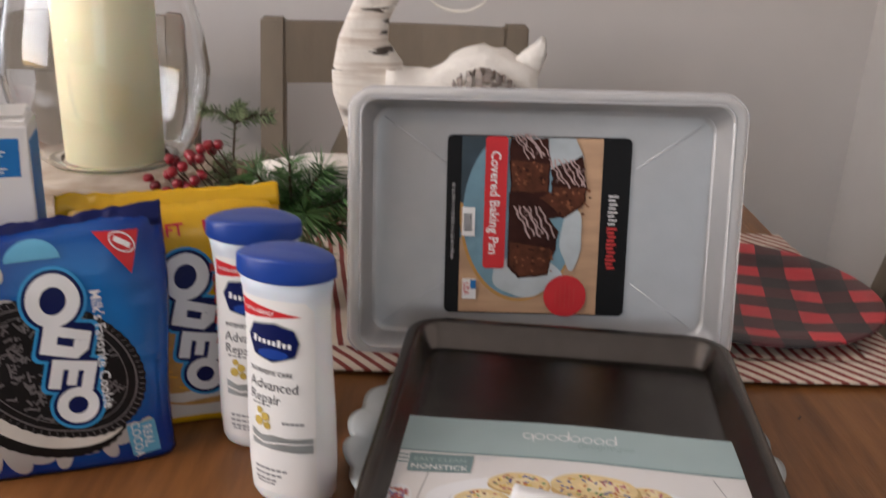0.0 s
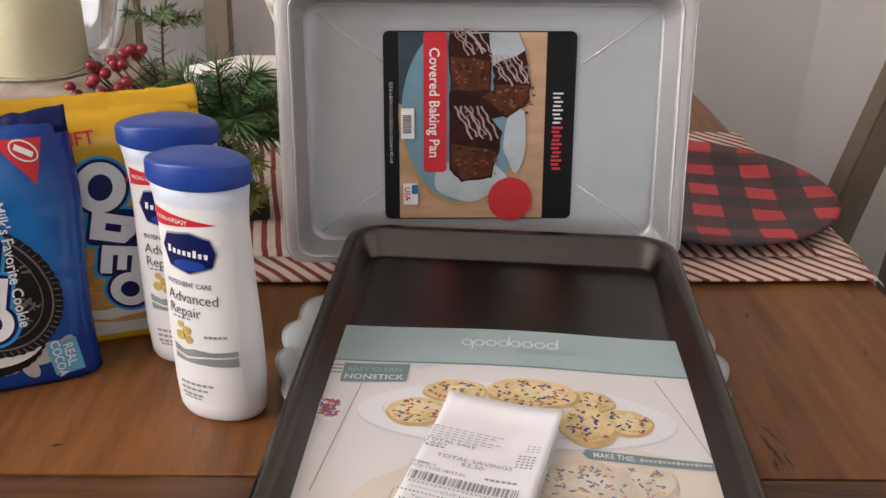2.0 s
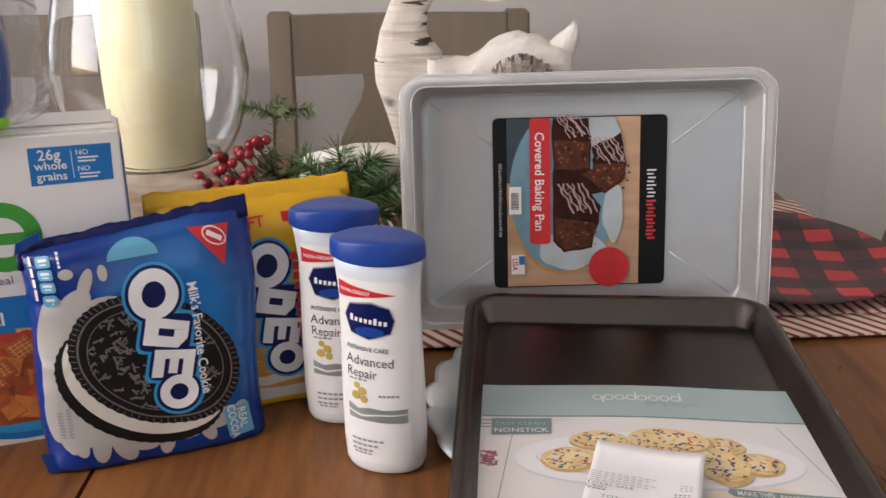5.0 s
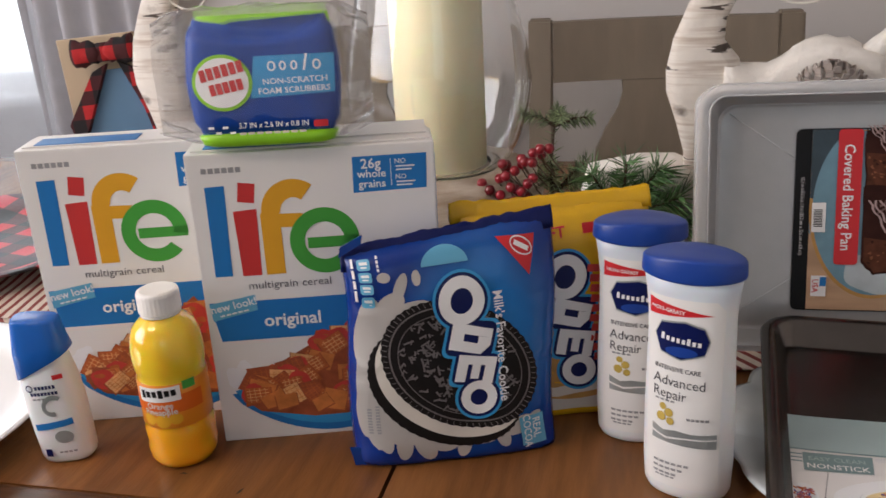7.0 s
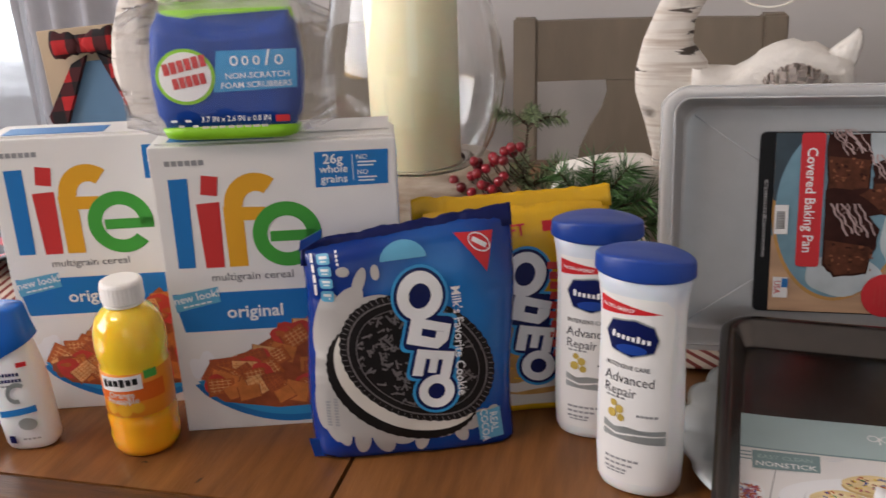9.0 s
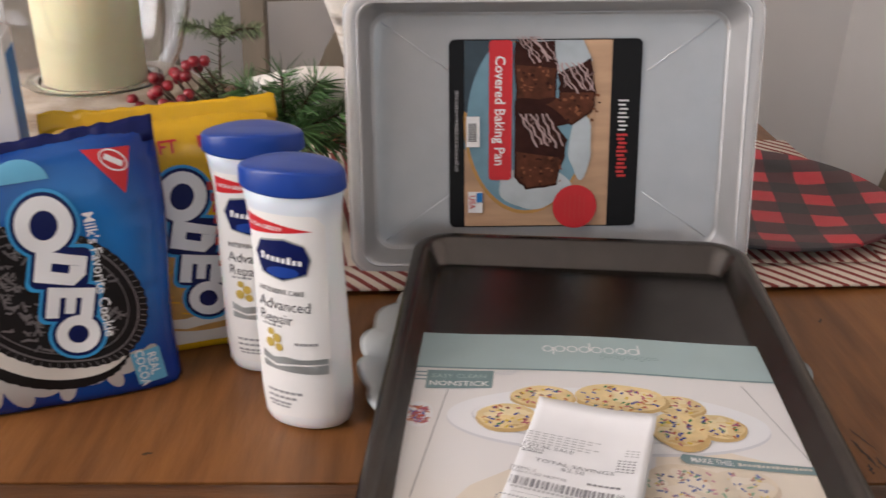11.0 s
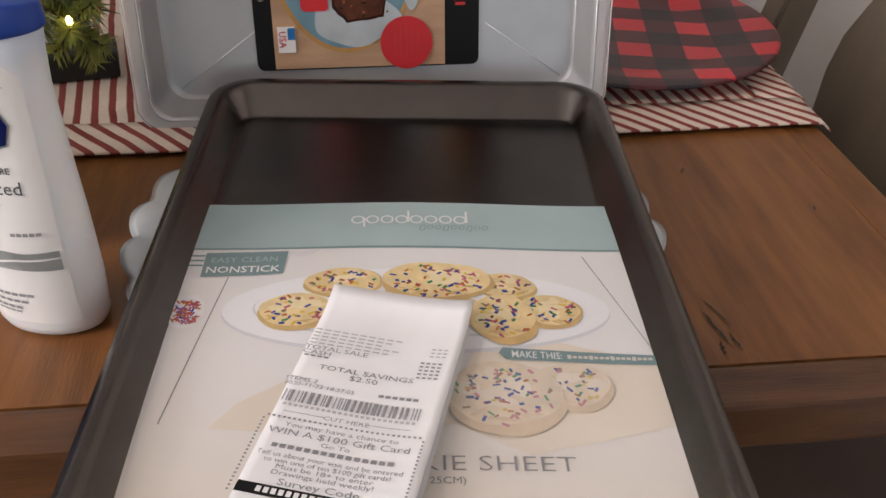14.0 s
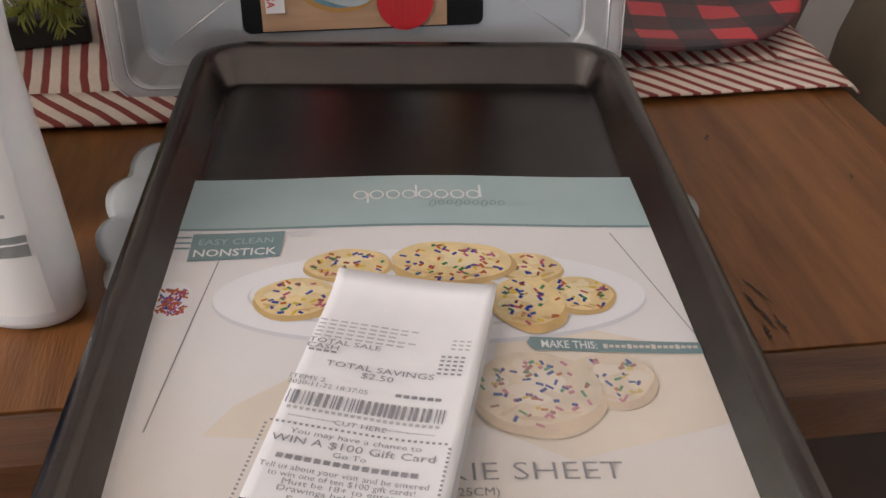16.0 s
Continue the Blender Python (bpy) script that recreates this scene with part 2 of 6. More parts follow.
M_CRUMB = mat("brownie_crumb", (0.090, 0.030, 0.016), 0.65, spec=0.2, var=0.4, scale=200)
M_CRUMB2 = mat("brownie_speck", (0.22, 0.085, 0.040), 0.65, spec=0.2, var=0.3, scale=200)
M_GLOSSP = mat("brownie_gloss_print", (0.20, 0.12, 0.11), 0.5, var=0.3, scale=150)
M_NAVYC = mat("dark_cloth_print", (0.03, 0.05, 0.065), 0.4, var=0.2, scale=60)
M_TEALP = mat("blue_plate_print", (0.16, 0.30, 0.38), 0.4, var=0.2, scale=50)
M_GREYP = mat("grey_plate_print", (0.46, 0.52, 0.55), 0.4, var=0.18, scale=45)
M_TANWOOD = mat("printed_wood", (0.52, 0.33, 0.20), 0.4, var=0.2, scale=18, stretch=(1, 1, 6))
M_PLASTW = graded(mat("white_bottle", (0.60, 0.66, 0.74), 0.28, var=0.02, sub=0.15, spec=0.45), (0.80, 0.81, 0.82), (0, 0, .152), (0, 0, 1), .008, .026)
M_LABEL = mat("bottle_label", (0.80, 0.79, 0.77), 0.32, var=0.02)
M_CAPB = mat("blue_cap", (0.010, 0.050, 0.29), 0.33, var=0.05, sub=0.03)
M_CAPS = mat("bright_blue_cap", (0.010, 0.12, 0.50), 0.25, var=0.05)
M_SILVER = mat("silver_print", (0.42, 0.46, 0.46), 0.3, 0.5, var=0.2, scale=25)
M_GOLD = mat("gold_print", (0.62, 0.45, 0.10), 0.35, 0.2, var=0.2, scale=90)
# brighter yellow at the top: light passing through the juice, put into its colour
M_JUICE = graded(mat("orange_juice", (0.98, 0.64, 0.03), 0.10, var=0.05, sub=0.6, coat=0.8), (0.95, 0.42, 0.012), (0, 0, .10), (0, 0, 1), .025, .075)
M_JLABEL = mat("orange_label", (0.80, 0.27, 0.02), 0.3, var=0.06)
M_ORANGE = mat("deep_orange_print", (0.72, 0.13, 0.01), 0.3, var=0.06)
M_CAPW = mat("white_cap", (0.84, 0.82, 0.79), 0.45, var=0.03)
M_TEALBAND = mat("sage_band", (0.40, 0.52, 0.53), 0.4, var=0.04)
M_TEALTAG = mat("teal_tag", (0.20, 0.30, 0.31), 0.4, var=0.05)
M_COOKIE = mat("pale_cookie", (0.78, 0.62, 0.33), 0.5, var=0.16, scale=130)
M_COOKSH = mat("cookie_shade_print", (0.62, 0.43, 0.19), 0.5, var=0.15, scale=90)
M_COOKLT = mat("cookie_light_print", (0.84, 0.72, 0.46), 0.5, var=0.10, scale=130)
M_COOKSH2 = mat("faded_cookie_shade_print", (0.66, 0.55, 0.42), 0.5, var=0.12, scale=90)
M_COOKIE2 = mat("pale_cookie_faded", (0.74, 0.65, 0.52), 0.5, var=0.10, scale=130)
M_PLATEP = mat("printed_plate", (0.82, 0.83, 0.85), 0.45, var=0.03, scale=16)
M_INSERT = graded(mat("printed_tabletop", (0.77, 0.76, 0.755), 0.30, var=0.04, scale=10), (0.77, 0.71, 0.63), (0, -.22, 0), (0, 1, 0), .03, .16)
M_TANSHADE = mat("printed_napkin", (0.76, 0.69, 0.59), 0.4, var=0.08, scale=16)
M_CANDLE = mat("ivory_wax", (0.70, 0.66, 0.44), 0.5, var=0.03, scale=20, sub=0.25)
M_GLASS = mat("clear_glass", (0.98, 0.99, 0.99), 0.02, trans=1.0, ior=1.45, var=0.0)
M_WRAP = mat("clear_film", (0.9, 0.92, 0.92), 0.10, trans=0.85, ior=1.22, var=0.0, alpha=0.42, bump=0.6, bscale=40)
M_LOG = mat("whitewashed_log", (0.27, 0.20, 0.14), 0.8, scale=15, stretch=(1, 1, 6), bump=0.7, bscale=90, col2=(0.80, 0.74, 0.65))
M_BIRCH = birch("birch_bark")
M_FUR = mat("white_fluff", (0.80, 0.77, 0.72), 0.95, var=0.06, scale=80, bump=0.9, bscale=130)
M_BERRY = mat("red_berry", (0.19, 0.007, 0.016), 0.28, var=0.25, scale=60, coat=0.4, obvar=0.45)
M_NEEDLE = mat("pine_needle", (0.085, 0.175, 0.065), 0.5, var=0.35, scale=60, islands=0.55)
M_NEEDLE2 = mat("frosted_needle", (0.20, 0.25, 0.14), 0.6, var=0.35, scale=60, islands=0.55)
M_TWIG = mat("twig", (0.085, 0.055, 0.035), 0.8, var=0.3)
M_CONE = mat("dusty_cone", (0.36, 0.31, 0.28), 0.7, var=0.3, scale=120)
M_DISH = mat("glazed_dish", (0.56, 0.61, 0.63), 0.22, var=0.03, coat=0.4)
M_CHINA = mat("white_china", (0.80, 0.79, 0.78), 0.18, var=0.02, coat=0.4)
M_SPONGE = mat("blue_sponge_wrap", (0.003, 0.046, 0.29), 0.40, var=0.16, scale=60, spec=0.3)
M_LIME = mat("lime_film", (0.26, 0.60, 0.02), 0.35, var=0.12, scale=40)
M_CURTAIN = mat("grey_curtain", (0.60, 0.59, 0.61), 0.9, var=0.06, scale=30, bump=0.3, bscale=400)
M_SHEER = mat("sheer_white", (0.88, 0.89, 0.91), 1.0, var=0.03, trans=0.6, ior=1.02)
M_BOARD = mat("pale_board", (0.46, 0.36, 0.24), 0.6, var=0.12, scale=24, stretch=(1, 1, 0.2))
M_SLATE = mat("blue_grey_panel", (0.10, 0.20, 0.32), 0.4, var=0.08)
M_TRIMW = mat("white_trim", (0.76, 0.76, 0.76), 0.5, var=0.02)
M_CORD = mat("white_cord", (0.74, 0.71, 0.64), 0.8, var=0.05)
M_BLACKBOX = mat("black_plastic", (0.012, 0.014, 0.014), 0.45, var=0.1)
M_CER = [mat("cereal_print", c, 0.4, var=0.25, scale=140) for c in ((0.58, 0.19, 0.048), (0.46, 0.115, 0.030), (0.74, 0.40, 0.17), (0.34, 0.080, 0.030))]
M_STRAW = mat("strawberry_print", (0.55, 0.05, 0.04), 0.4, var=0.2, scale=100)
M_SHADEP = mat("plate_shade_print", (0.66, 0.67, 0.70), 0.45, var=0.04, scale=16)
M_SPR2 = [mat("faded_sprinkle_print", c, 0.4, var=0.05) for c in ((0.16, 0.20, 0.40), (0.56, 0.28, 0.16), (0.58, 0.30, 0.34), (0.22, 0.40, 0.26), (0.70, 0.56, 0.22), (0.42, 0.26, 0.22))]
M_SPR = [mat("sprinkle_print", c, 0.4, var=0.05) for c in ((0.02, 0.06, 0.34), (0.50, 0.12, 0.02), (0.48, 0.10, 0.16), (0.03, 0.22, 0.08), (0.70, 0.50, 0.05), (0.26, 0.09, 0.06))]
# bulb glow on the wired garland
M_DAY = mat("bright_sky", (0.9, 0.95, 1.0), 1.0)
_b = M_DAY.node_tree.nodes["Principled BSDF"]
_b.inputs["Emission Color"].default_value, _b.inputs["Emission Strength"].default_value = (0.88, 0.94, 1, 1), 2.2
M_GLOW = mat("fairy_bulb", (1, 0.8, 0.4), 0.3)
_b = M_GLOW.node_tree.nodes["Principled BSDF"]
_b.inputs["Emission Color"].default_value, _b.inputs["Emission Strength"].default_value = (1, 0.72, 0.25, 1), 9.0


# ---- mesh helpers ----
def part(name, bm, material, parent=None, label="", smooth=False, m=None):
    """One mesh object from a bmesh, under its thing or at top level."""
    me = bpy.data.meshes.new(name)
    bm.to_mesh(me)
    bm.free()
    me.materials.append(material)
    if smooth:
        me.shade_smooth()
    ob = new(name, me)
    if parent is not None:
        ob.parent = parent
    if m is not None:
        ob.matrix_basis = m
    if label:
        ob["label"] = label
    return ob


def thing(name, label, category, m, group="", kind=""):
    """An Empty at the thing's base."""
    o = new(name)
    o.empty_display_size = 0.02
    o.matrix_basis = m
    return tagged(o, label, category, group, kind)


def box_bm(x0, x1, y0, y1, z0, z1, bevel=0.0, seg=2):
    bm = bmesh.new()
    bmesh.ops.create_cube(bm, size=1)
    for v in bm.verts:
        v.co = Vector((x0 + (v.co.x + .5) * (x1 - x0), y0 + (v.co.y + .5) * (y1 - y0), z0 + (v.co.z + .5) * (z1 - z0)))
    if bevel:
        bmesh.ops.bevel(bm, geom=bm.edges[:], offset=bevel, segments=seg, affect='EDGES', profile=0.7)
    return bm


def bridge(bm, rings, cap0=True, cap1=True):
    """Faces between successive rings of points."""
    vr = [[bm.verts.new(p) for p in r] for r in rings]
    n = len(vr[0])
    for a, b in zip(vr, vr[1:]):
        for i in range(n):
            bm.faces.new((a[i], a[(i + 1) % n], b[(i + 1) % n], b[i]))
    if cap0:
        bm.faces.new(vr[0][::-1])
    if cap1:
        bm.faces.new(vr[-1])
    return bm


def lathe(profile, n=48, cap0=True, cap1=True, wob=None):
    bm = bmesh.new()
    rings = []
    for r, z in profile:
        rings.append([(r * (wob(a) if wob else 1) * math.cos(a), r * (wob(a) if wob else 1) * math.sin(a), z) for a in (2 * math.pi * i / n for i in range(n))])
    return bridge(bm, rings, cap0, cap1)


def superell(hw, hd, n, p):
    pts = []
    for i in range(n):
        a = 2 * math.pi * i / n
        c, s = math.cos(a), math.sin(a)
        pts.append((hw * math.copysign(abs(c) ** (2 / p), c), hd * math.copysign(abs(s) ** (2 / p), s)))
    return pts


def loft(sections, n=48, p=2.6):
    """sections: z, half width, half depth."""
    bm = bmesh.new()
    return bridge(bm, [[(x, y, z) for x, y in superell(hw, hd, n, p)] for z, hw, hd in sections])


def rrect(w, h, r, n=6, cx=0.0, cy=0.0):
    """Rounded rectangle outline, counter-clockwise."""
    pts = []
    for sx, sy, a0 in ((1, 1, 0), (-1, 1, 90), (-1, -1, 180), (1, -1, 270)):
        for i in range(n + 1):
            a = radians(a0 + 90 * i / n)
            pts.append((cx + sx * (w / 2 - r) + r * math.cos(a), cy + sy * (h / 2 - r) + r * math.sin(a)))
    return pts


def ell(cx, cy, rx, ry, n=28, rot=0.0):
    c, s = math.cos(radians(rot)), math.sin(radians(rot))
    return [(cx + c * rx * math.cos(a) - s * ry * math.sin(a), cy + s * rx * math.cos(a) + c * ry * math.sin(a)) for a in (2 * math.pi * i / n for i in range(n))]


def blob(cx, cy, rx, ry, rnd, amp=0.15, n=22, rot=0.0):
    ph = [rnd.uniform(0, 6.3) for _ in range(4)]
    return [((x - cx) * k + cx, (y - cy) * k + cy) for (x, y), k in
            ((pt, 1 + amp * (math.sin(2 * 6.283 * i / n + ph[0]) * .5 + math.sin(3 * 6.283 * i / n + ph[1]) * .5 + math.sin(5 * 6.283 * i / n + ph[2]) * .4))
             for i, pt in enumerate(ell(cx, cy, rx, ry, n, rot)))]


def quad(cx, cy, w, h, rot=0.0):
    c, s = math.cos(radians(rot)), math.sin(radians(rot))
    return [(cx + c * x * w / 2 - s * y * h / 2, cy + s * x * w / 2 + c * y * h / 2) for x, y in ((-1, -1), (1, -1), (1, 1), (-1, 1))]


def ring(cx, cy, rx, ry, t, n=32, rot=0.0, a0=0, a1=360):
    """Flat ring or arc of thickness t, as quads."""
    c, s = math.cos(radians(rot)), math.sin(radians(rot))
    out = []

    def pt(a, k):
        x, y = (rx - k) * math.cos(a), (ry - k) * math.sin(a)
        return (cx + c * x - s * y, cy + s * x + c * y)
    for i in range(n):
        a, b = radians(a0 + (a1 - a0) * i / n), radians(a0 + (a1 - a0) * (i + 1) / n)
        out.append([pt(a, 0), pt(b, 0), pt(b, t), pt(a, t)])
    return out


_texts = {}


def text_polys(body, size, align="CENTER", rot=0.0, x=0.0, y=0.0, sx=1.0, bold=0.0):
    """The faces of a line of writing in the built-in font, as outlines in the plane."""
    key = (body, bold)
    if key not in _texts:
        cu = bpy.data.curves.new("writing", "FONT")
        cu.body, cu.size, cu.resolution_u, cu.offset = body, 1.0, 2, bold
        ob = bpy.data.objects.new("writing", cu)
        scene.collection.objects.link(ob)
        me = bpy.data.meshes.new_from_object(ob.evaluated_get(bpy.context.evaluated_depsgraph_get()))
        _texts[key] = ([(v.co.x, v.co.y) for v in me.vertices], [tuple(p.vertices) for p in me.polygons])
        bpy.data.objects.remove(ob)
        bpy.data.curves.remove(cu)
        bpy.data.meshes.remove(me)
    vs, fs = _texts[key]
    if not vs:
        return []
    lo, hi = min(v[0] for v in vs), max(v[0] for v in vs)
    off = {"CENTER": (lo + hi) / 2, "LEFT": lo, "RIGHT": hi}[align]
    c, s = math.cos(radians(rot)), math.sin(radians(rot))
    q = [((vx - off) * size * sx, (vy - 0.35) * size) for vx, vy in vs]
    q = [(x + c * a - s * b, y + s * a + c * b) for a, b in q]
    return [[q[i] for i in f] for f in fs]


def flat(u, v):
    return Vector((u, 0.0, v))


def floor_map(u, v):
    return Vector((u, v, 0.0))


STUFF = ("receipt_writing", "cereal_grain_picture", "sprinkle_picture", "drizzle_picture", "barcode", "printed_line", "cookie_relief", "cookie_edge_relief", "small_writing", "faint_writing", "cookie_rim_line", "pack_writing")


def decal(name, polys, surf, h, material, parent, cell=0.0, label=""):
    """Print on a surface: outlines in its (u, v) metres, cut fine enough to follow it, h off it."""
    bm = bmesh.new()
    if polys and not isinstance(polys[0][0], (tuple, list)):
        polys = [polys]
    for p in polys:
        vs = [bm.verts.new((x, y, 0)) for x, y in p]
        try:
            bm.faces.new(vs)
        except ValueError:
            pass
    bmesh.ops.remove_doubles(bm, verts=bm.verts[:], dist=1e-7)
    bmesh.ops.triangulate(bm, faces=[f for f in bm.faces if len(f.verts) > 4])
    if cell and bm.verts:
        for ax in (0, 1):
            lo, hi = min(v.co[ax] for v in bm.verts), max(v.co[ax] for v in bm.verts)
            k = math.floor(lo / cell) + 1
            while k * cell < hi:
                nrm = [0, 0, 0]
                nrm[ax] = 1
                co = [0, 0, 0]
                co[ax] = k * cell
                bmesh.ops.bisect_plane(bm, geom=bm.verts[:] + bm.edges[:] + bm.faces[:], dist=1e-7, plane_co=co, plane_no=nrm)
                k += 1
    for v in bm.verts:
        u, w = v.co.x, v.co.y
        e = 5e-4
        p = surf(u, w)
        du, dv = surf(u + e, w) - surf(u - e, w), surf(u, w + e) - surf(u, w - e)
        v.co = p + du.cross(dv).normalized() * h
    o = part(name, bm, material, parent, label, smooth=bool(cell))
    if len(polys) > 1 and name in STUFF:
        o["kind"] = "stuff"
    return o


def tube(name, pts, r, material, parent=None, label="", n=8, r1=None):
    """A round rod along points, tapering to r1."""
    bm = bmesh.new()
    rings = []
    pts = [Vector(p) for p in pts]
    for i, p in enumerate(pts):
        d = (pts[min(i + 1, len(pts) - 1)] - pts[max(i - 1, 0)]).normalized()
        a = d.orthogonal().normalized() if i == 0 else (a - d * a.dot(d)).normalized()
        b = d.cross(a)
        rr = r + (r1 - r) * i / (len(pts) - 1) if r1 is not None else r
        rings.append([p + (a * math.cos(t) + b * math.sin(t)) * rr for t in (2 * math.pi * k / n for k in range(n))])
    bridge(bm, rings)
    return part(name, bm, material, parent, label, smooth=True)


def prism(outline, thick, surf=None, bevel=0.0):
    """An outline in the xz plane, given thickness along y."""
    bm = bmesh.new()
    a = [bm.verts.new((x, -thick / 2, z)) for x, z in outline]
    b = [bm.verts.new((x, thick / 2, z)) for x, z in outline]
    n = len(a)
    bm.faces.new(a)
    bm.faces.new(b[::-1])
    for i in range(n):
        bm.faces.new((a[i], b[i], b[(i + 1) % n], a[(i + 1) % n]))
    bmesh.ops.recalc_face_normals(bm, faces=bm.faces[:])
    if bevel:
        bmesh.ops.bevel(bm, geom=[e for e in bm.edges], offset=bevel, segments=2, affect='EDGES', clamp_overlap=True)
    return bm


T = 0.75          # the table's top

# ---- the room ----
def structure(name, bm, material, label, category):
    return tagged(part(name, bm, material), label, category, "", "structure")


FAR, RIGHT, LEFT, BACK, TOP = 1.90, 0.91, -2.4, -2.3, 2.5
structure("floor", box_bm(LEFT - .1, RIGHT + .1, BACK - .1, FAR + .1, -0.1, 0), M_FLOOR, "brown wooden floor under the dining table", "floor")
structure("ceiling", box_bm(LEFT - .1, RIGHT + .1, BACK - .1, FAR + .1, TOP, TOP + .1), M_CEIL, "plain white ceiling", "ceiling")


def wall_with_hole(name, axis, at, thick, a0, a1, h0, h1, w0, w1):
    """A wall along x or y with one opening through it, as four butted blocks in one mesh."""
    bm = bmesh.new()
    for p0, p1, z0, z1 in ((a0, w0, 0, TOP), (w1, a1, 0, TOP), (w0, w1, 0, h0), (w0, w1, h1, TOP)):
        b = box_bm(p0, p1, at, at + thick, z0, z1) if axis == "x" else box_bm(at, at + thick, p0, p1, z0, z1)
        me = bpy.data.meshes.new("tmp")
        b.to_mesh(me)
        b.free()
        bm.from_mesh(me)
        bpy.data.meshes.remove(me)
    return structure(name, bm, M_WALL, "grey painted wall with a window opening", "wall")


wall_with_hole("wall_north", "x", FAR, 0.12, LEFT, RIGHT, 0.75, 2.1, -2.35, -1.45)
wall_with_hole("wall_west", "y", LEFT - .12, 0.12, BACK, FAR, 0.85, 2.2, -1.1, 0.4)
wall_with_hole("wall_south", "x", BACK - .12, 0.12, LEFT, RIGHT, 0.9, 2.2, 0.15, 0.9)
structure("wall_east", box_bm(RIGHT, RIGHT + .12, BACK, FAR, 0, TOP), M_WALL, "grey painted side wall", "wall")
structure("baseboard", box_bm(-1.4, RIGHT, FAR - .018, FAR, 0, 0.11, 0.003), M_TRIMW, "white painted baseboard", "baseboard")


def curtain(x0, x1, y, z0, z1, folds, material, label):
    bm = bmesh.new()
    n, k = folds * 12, 10
    rows = []
    for j in range(k + 1):
        z = z0 + (z1 - z0) * j / k
        rows.append([bm.verts.new((x0 + (x1 - x0) * i / n, y + 0.028 * math.sin(2 * math.pi * folds * i / n + 0.5 * math.sin(j * .8)) + 0.012 * math.sin(9.7 * i / n + j * .2), z)) for i in range(n + 1)])
    for a, b in zip(rows, rows[1:]):
        for i in range(n):
            bm.faces.new((a[i], a[i + 1], b[i + 1], b[i]))
    o = part("curtain", bm, material, smooth=True)
    md = o.modifiers.new("cloth", "SOLIDIFY")
    md.thickness = 0.002
    return tagged(o, label, "curtain")


curtain(-1.52, -1.13, FAR - .09, 0.05, 2.25, 5, M_CURTAIN, "grey pleated curtain hanging beside the window")
tagged(tube("curtain_rod", [(-2.39, FAR - .09, 2.26), (-1.05, FAR - .09, 2.26)], 0.011, M_DARKWOOD), "dark metal curtain rod above the window", "curtain rod")
win = thing("window_1", "white framed window behind the curtain", "window", pose(-1.9, FAR + .06, 0.75), kind="structure")
for x in (-.425, 0, .425):
    part("window_frame", box_bm(x - .022, x + .022, -.02, .02, 0, 1.35, .003), M_TRIMW, win)
for z in (.022, .675, 1.328):
    part("window_frame", box_bm(-.402 if z != .675 else -.402, .402, -.018, .018, z - .022, z + .022, .003), M_TRIMW, win)
part("sheer", box_bm(-.44, .44, -.125, -.124, -.3, .70), M_SHEER, win, "thin white sheer over the lower sash")
part("window_sill", box_bm(-.45, .45, -.1, -.062, -.03, -.002, .004), M_TRIMW, win)

structure("backdrop", box_bm(-4.2, .4, 3.4, 3.45, -.5, 4), M_DAY, "bright overcast daylight outside the window", "backdrop")

# ---- the dining table ----
TX0, TX1, TY0, TY1 = -1.35, 0.441, 0.387, 1.29
table = thing("dining_table", "brown stained wooden dining table with a worn varnished plank top", "table", pose(0, 0, 0))
_joints = [TX0 + .03, -1.14, -.92, -.70, -.475, -.261, -.112, .03, .172, .30, TX1 - .027]
rnd = random.Random(4)
for a, b in zip(_joints, _joints[1:]):
    g = 0.0016
    part("plank", box_bm(a + (g if abs(a + .261) < .001 else 0), b - (g if abs(b + .261) < .001 else 0), TY0 + .0285, TY1 - .0285, T - .03, T, 0), M_TABLE, table)
part("front_border", box_bm(TX0, TX1, TY0, TY0 + .0275, T - .03, T, .003), M_TABLE_X, table)
part("back_border", box_bm(TX0, TX1, TY1 - .0275, TY1, T - .03, T, .003), M_TABLE_X, table)
for a in (TX0, TX1 - .0265):
    part("side_border", box_bm(a, a + .0265, TY0 + .028, TY1 - .028, T - .03, T, .003), M_TABLE, table)
part("underlay", box_bm(TX0 + .01, TX1 - .01, TY0 + .01, TY1 - .01, T - .042, T - .0305), M_DARKWOOD, table)
part("apron", box_bm(TX0 + .03, TX1 - .035, TY0 + .025, TY0 + .045, T - .12, T - .042, .003), M_DARKWOOD, table)
part("apron", box_bm(TX0 + .03, TX1 - .035, TY1 - .045, TY1 - .025, T - .12, T - .042, .003), M_DARKWOOD, table)
for a in (TX0 + .03, TX1 - .055):
    part("apron", box_bm(a, a + .02, TY0 + .046, TY1 - .046, T - .12, T - .042, .003), M_DARKWOOD, table)
for x in (TX0 + .055, TX1 - .125):
    for y in (TY0 + .05, TY1 - .12):
        part("leg", box_bm(x, x + .07, y, y + .07, 0, T - .043, .004), M_DARKWOOD, table)
# the right end of the top is a little out of square
for o in table.children:
    for v in o.data.vertices:
        if v.co.x > TX1 - .06:
            v.co.x += (v.co.y - .6) * .010
